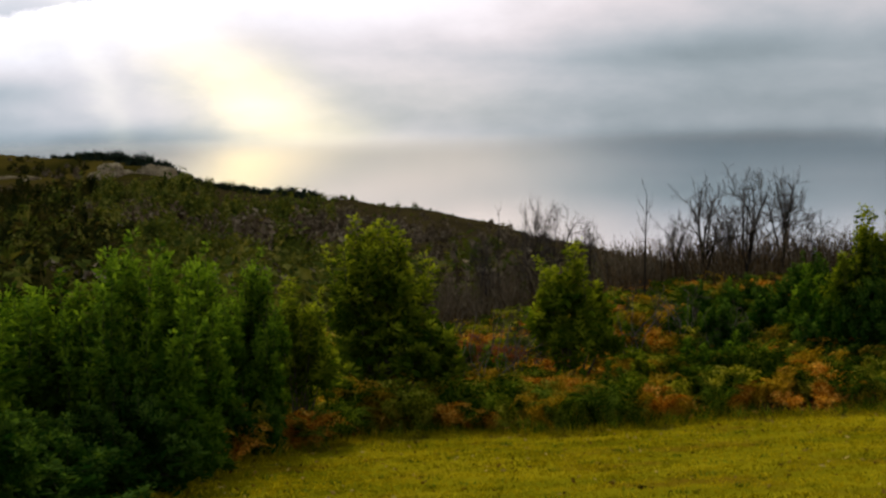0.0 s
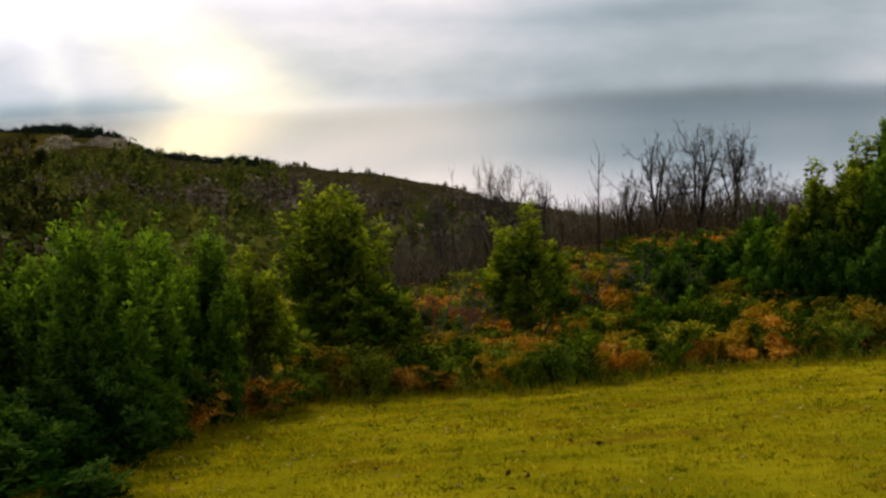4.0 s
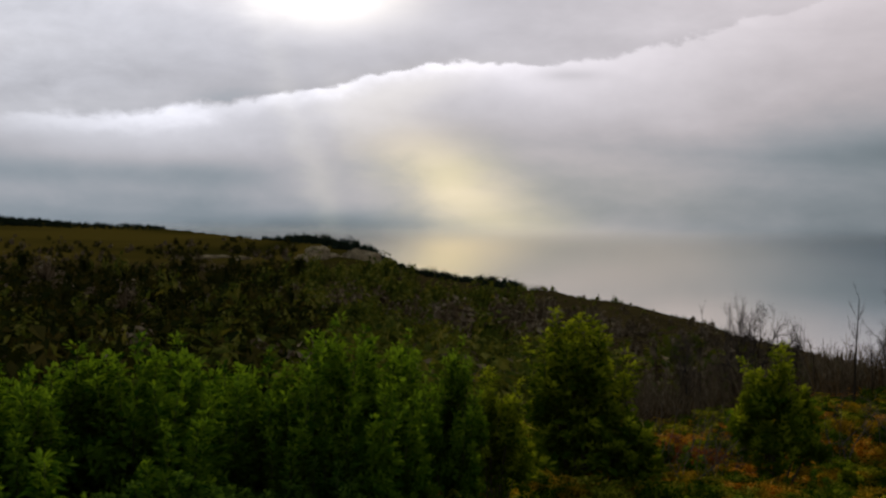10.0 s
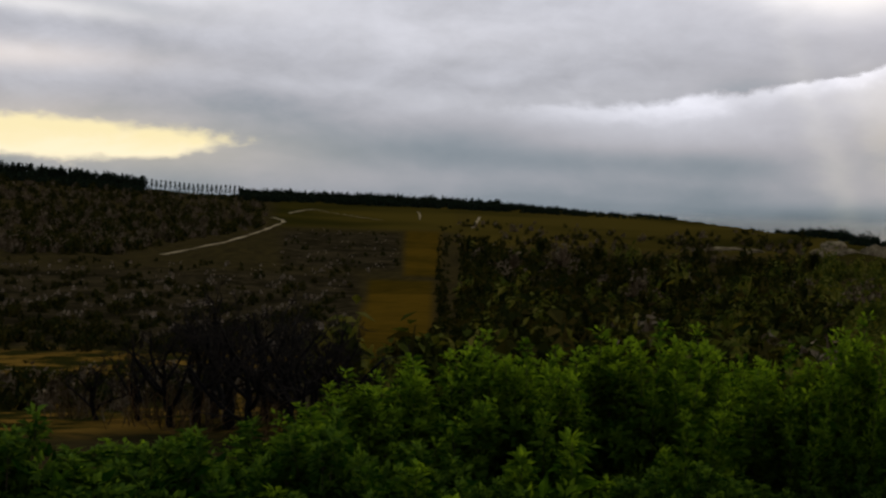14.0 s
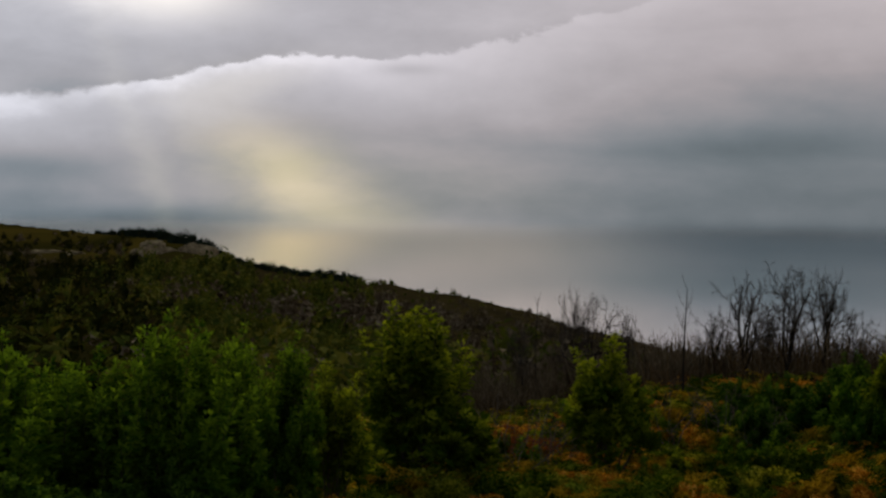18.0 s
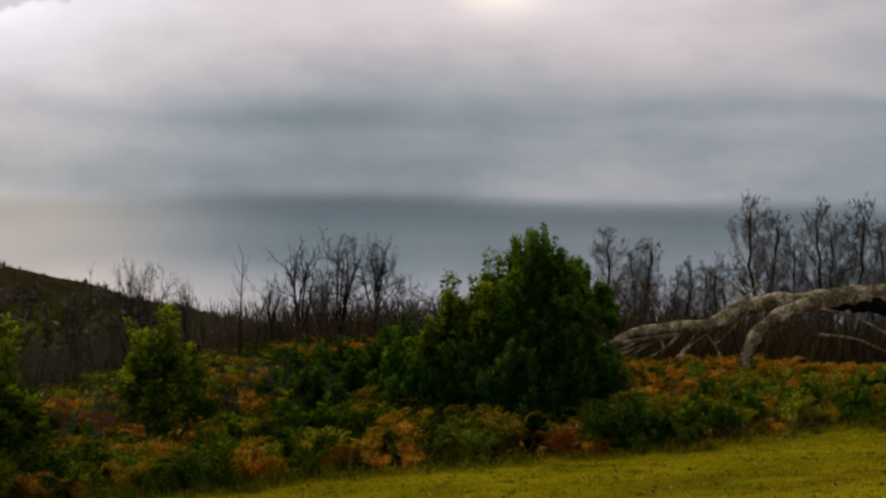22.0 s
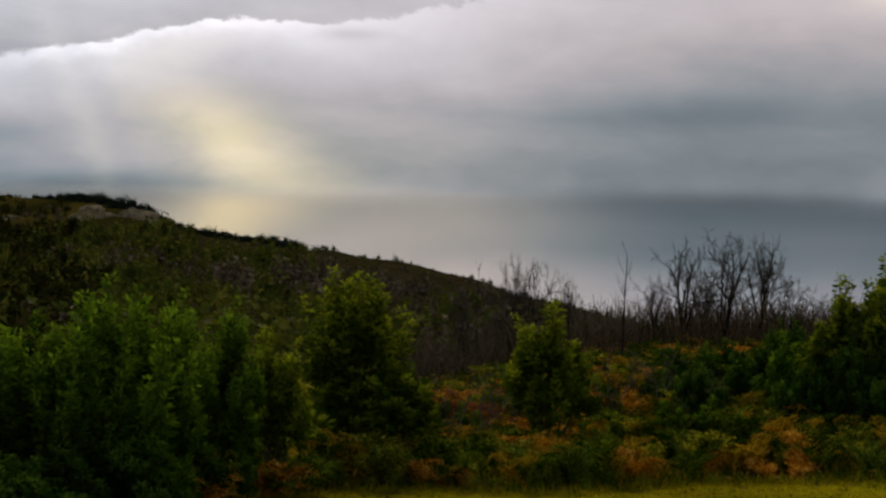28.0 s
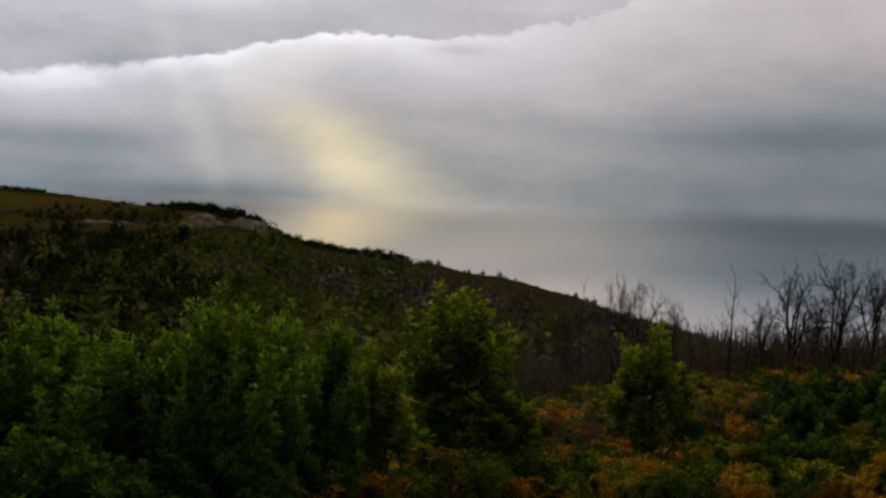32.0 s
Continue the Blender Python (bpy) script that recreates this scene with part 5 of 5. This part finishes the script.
for n in range(460):
    az, d = rng.uniform(-1, 22.5), rng.uniform(40, 54)
    x, y = d * math.sin(radians(az)), d * math.cos(radians(az))
    under.append(((x, y, float(height(x, y)) - 0.1), rng.uniform(0, 6.28), rng.uniform(1.0, 1.7) * (1.35 if az > 9 else 1.0), rng.integers(4)))
scatter("undergrowth", "dark brown undergrowth of the coastal wood", "undergrowth", tangles, under, UNDER)
hill = {"green": [], "brown": [], "dark": []}
rng = np.random.default_rng(33)
for n in range(7600):
    az = rng.uniform(-34, 14)
    d = math.exp(rng.uniform(math.log(48), math.log(450)))
    x, y = d * math.sin(radians(az)), d * math.cos(radians(az))
    z = float(height(x, y))
    e = math.degrees(math.atan2(z, d))
    if z < SEA + 2 or (az > -2 and d < 90) or (az < -28.5 and d > 60) or (e > -2.3 and az < -9.5):
        continue
    key = "brown" if math.sin(x * 0.045 + 1.0) + math.sin(y * 0.04 + x * 0.02) + rng.normal(0, 0.7) > 0.3 and d > 85 else "green"
    if az < -13.5 - 1.5 * math.sin(d * 0.03) and rng.random() < 0.75:
        key = "dark"
    hill[key].append(((x, y, z - 0.15), rng.uniform(0, 6.28), rng.uniform(1.4, 3.4) * (1.7 if rng.random() < 0.2 else 1.0) * (0.55 + 0.75 * min(1, d / 260)) * (0.45 if az > -9 and d > 0.8 * np.interp(az, HEADINGS, CREST_D) else 1.0) * (0.5 if az > -3 and d > 0.5 * np.interp(az, HEADINGS, CREST_D) else 1.0), rng.integers(4)))
for n in range(9000):
    az = rng.uniform(-54, -28.6)
    d = math.exp(rng.uniform(math.log(70), math.log(760)))
    x, y = d * math.sin(radians(az)), d * math.cos(radians(az))
    z = float(height(x, y))
    e = math.degrees(math.atan2(z, d))
    heath = az < -36.9 and max(-2.75 + (az + 41.5) * 0.214 + 0.2, -2.9) < e < 0.2
    hedge = abs(az + 29.3) < 0.25 and e < -1.3
    if heath or hedge:
        hill[("brown" if rng.random() < 0.35 else "dark") if heath else "dark"].append(((x, y, z - 0.15), rng.uniform(0, 6.28), rng.uniform(2.0, 4.2) if heath else rng.uniform(0.8, 1.8), rng.integers(4)))
for n in range(260):
    az, d = rng.uniform(-52, -35), rng.uniform(48, 78)
    x, y = d * math.sin(radians(az)), d * math.cos(radians(az))
    hill["dark" if rng.random() < 0.6 else "brown"].append(((x, y, float(height(x, y)) - 0.1), rng.uniform(0, 6.28), rng.uniform(0.4, 1.5), rng.integers(4)))
for n in range(900):
    az, e = rng.uniform(-29, -13.5), -0.95 - 1.15 * rng.random() ** 0.6
    if noise.noise(Vector((az * 0.5, e * 2.2, 0))) + rng.normal(0, 0.2) < 0.12:
        continue
    p = facing(az, e, 200.0)
    hill["brown" if rng.random() < 0.35 else "dark"].append(((p.x, p.y, p.z - 0.3), rng.uniform(0, 6.28), rng.uniform(1.2, 3.2), rng.integers(4)))
tussocks = []
for n in range(5200):
    az, e = rng.uniform(-54, -31.2), rng.uniform(-6.9, -1.6)
    if (az > -33.2 and e < -3.4) or (e > -3.1 and az < -36.2) or (az > -36 and e < -6.4):
        continue
    p = facing(az, e, 70.0)
    rows2 = math.sin(p.x * 0.55 + p.y * 0.28) + 1.2 * noise.noise(p * 0.05) + rng.normal(0, 0.5)
    if e < -5.5 and az < -42:
        rows2 = -1.0 if rng.random() < 0.3 else 0.0
    if rows2 > 0.85:
        tussocks.append(((p.x, p.y, p.z - 0.05), rng.uniform(0, 6.28), rng.uniform(0.25, 0.85), rng.integers(4)))
    elif rows2 < -0.75:
        hill["dark"].append(((p.x, p.y, p.z - 0.1), rng.uniform(0, 6.28), rng.uniform(0.6, 1.7), rng.integers(4)))
scatter("stubble_tussock", "pale dead tussocks in rows on the cleared field", "tussocks", far_clumps, tussocks, TUSSOCK)
scatter("hillside_scrub", "green scrub covering the far hillside", "scrub", clumps, hill["green"], SCRUB)
scatter("dark_scrub", "dark scrub woodland on the far slopes", "scrub", far_clumps, hill["dark"], SCRUB_DARK)
scatter("leafless_scrub", "grey-brown leafless scrub on the far hillside", "scrub", clumps, hill["brown"], SCRUB_BROWN)
# woods along the crest and the ridge line
crest = []
for n in range(2600):
    az = rng.uniform(-52, -19.5)
    d = rng.uniform(735, 815)
    low = 0.3 if -42.0 < az < -37.9 else 1.0
    x, y = d * math.sin(radians(az)), d * math.cos(radians(az))
    crest.append(((x, y, float(height(x, y)) - 0.3), rng.uniform(0, 6.28), low * rng.uniform(3.2, 5.2) * (1.0 if az < -27 else max(0.45, (-19.0 - az) / 8.0)), rng.integers(4)))
for n in range(420):
    az = rng.uniform(-16.5, -4.5)
    d = float(np.interp(az, HEADINGS, CREST_D)) - 4 + rng.normal(0, 5)
    x, y = d * math.sin(radians(az)), d * math.cos(radians(az))
    crest.append(((x, y, float(height(x, y)) - 0.3), rng.uniform(0, 6.28), rng.uniform(1.2, 4.0) * min(1.0, max(0.3, (az + 17.0) / 3.0)) if az < -10.6 else rng.uniform(1.0, 2.9), rng.integers(4)))
spruces = []
for v in range(3):
    g = Geo()
    c = rng.uniform(0, 1, 46)
    a = rng.uniform(0, 6.28, 46)
    leaves(g, np.stack([np.cos(a) * 0.13 * (1 - c), np.sin(a) * 0.13 * (1 - c), 0.1 + c * 0.85], -1), np.stack([np.cos(a), np.sin(a), np.ones(46) * 0.9], -1), rng.normal(0, 1, (46, 3)), 0.2, 0.12)
    twigs(g, [(0, 0, -0.1)], [(0, 0, 0.95)], 0.03, 0.01)
    spruces.append(raw(g))
stand = []
for n in range(620):
    az = rng.uniform(-53, -41.9) if n < 440 else rng.uniform(-38, -27)
    d = rng.uniform(765, 815)
    x, y = d * math.sin(radians(az)), d * math.cos(radians(az))
    stand.append(((x, y, float(height(x, y)) - 0.3), rng.uniform(0, 6.28), rng.uniform(5.0, 8.0) if az < -41 else rng.uniform(3.5, 5.5), rng.integers(3)))
scatter("conifer_wood", "dark conifers in a jagged line on the skyline", "wood", spruces, stand, PINE)
scatter("ridge_wood", "dark wood along the crest of the hills", "wood", far_clumps, crest, PINE)
for n in range(22):
    az = -42.0 + n * 0.19
    p = on_ground(az, 790)
    row_tree = thing("row_tree", "slim dark tree in a row on the skyline", "tree", p, "row of trees on the skyline")
    g = Geo()
    twigs(g, [(0, 0, -0.5)], [(0, 0, 4.8)], 0.2, 0.08)
    part("trunk", g.mesh("trunk", BARK_DARK), row_tree)
    g = Geo()
    c = rng.uniform(0, 1, 60)
    a = rng.uniform(0, 6.28, 60)
    b = np.stack([np.cos(a) * 0.7 * (1 - c), np.sin(a) * 0.7 * (1 - c), 1.0 + c * 4.4], -1)
    leaves(g, b, np.stack([np.cos(a), np.sin(a), np.ones(60) * 1.6], -1), rng.normal(0, 1, (60, 3)), 1.0, 0.5)
    part("crown", g.mesh("crown", PINE), row_tree)


def outcrop(name, label, az, el, size, seed, blocks=9):
    """A weathered crag with rounded, cracked buttresses, sunk into the slope."""
    rng = random.Random(seed)
    lobes = [(Vector((rng.gauss(0, 1), rng.gauss(0, 0.7) - 0.3, rng.gauss(0, 0.8))).normalized(), rng.uniform(0.3, 0.6), rng.uniform(2.0, 5.0)) for _ in range(blocks)]
    bm = bmesh.new()
    bmesh.ops.create_icosphere(bm, subdivisions=5, radius=1.0)
    for v in bm.verts:
        p = v.co.normalized()
        swell = max(a * math.exp(-k2 * (1 - p.dot(c)) ** 1.4 * 3) for c, a, k2 in lobes)
        r = 0.62 + swell + 0.16 * noise.fractal(p * 2.4 + Vector((seed, 0, 0)), 1.0, 2.0, 5) - 0.10 * (noise.noise(Vector((p.x * 9, p.y * 9, p.z * 2.5)) + Vector((seed, 3, 0))) > 0.25)
        v.co = Vector((p.x * r * size[0], p.y * r * size[1], p.z * r * size[2]))
    mesh = bpy.data.meshes.new(name)
    bm.to_mesh(mesh)
    bm.free()
    mesh.materials.append(ROCK)
    ob = tagged(new(name, mesh), label, "rock")
    ob.matrix_basis = Matrix.Translation(facing(az, el)) @ pose(0, 0, 0, 0, 0, -az)
    return ob


outcrop("crag", "pale weathered crag on the hilltop", -13.1, -1.9, (6.2, 4, 3.4), 1, 11)
outcrop("crag", "grey crag below the hilltop wood", -11.5, -1.8, (6.4, 3, 3.8), 2, 12)
outcrop("crag", "grey crag below the hilltop wood", -10.5, -2.1, (3.4, 3, 2.2), 5)
outcrop("crag", "low pale rock ledge in the hill pasture", -17.6, -1.85, (8.0, 3, 1.6), 3)
outcrop("crag", "low pale rock ledge in the hill pasture", -16.2, -1.9, (5.0, 3, 1.2), 4)
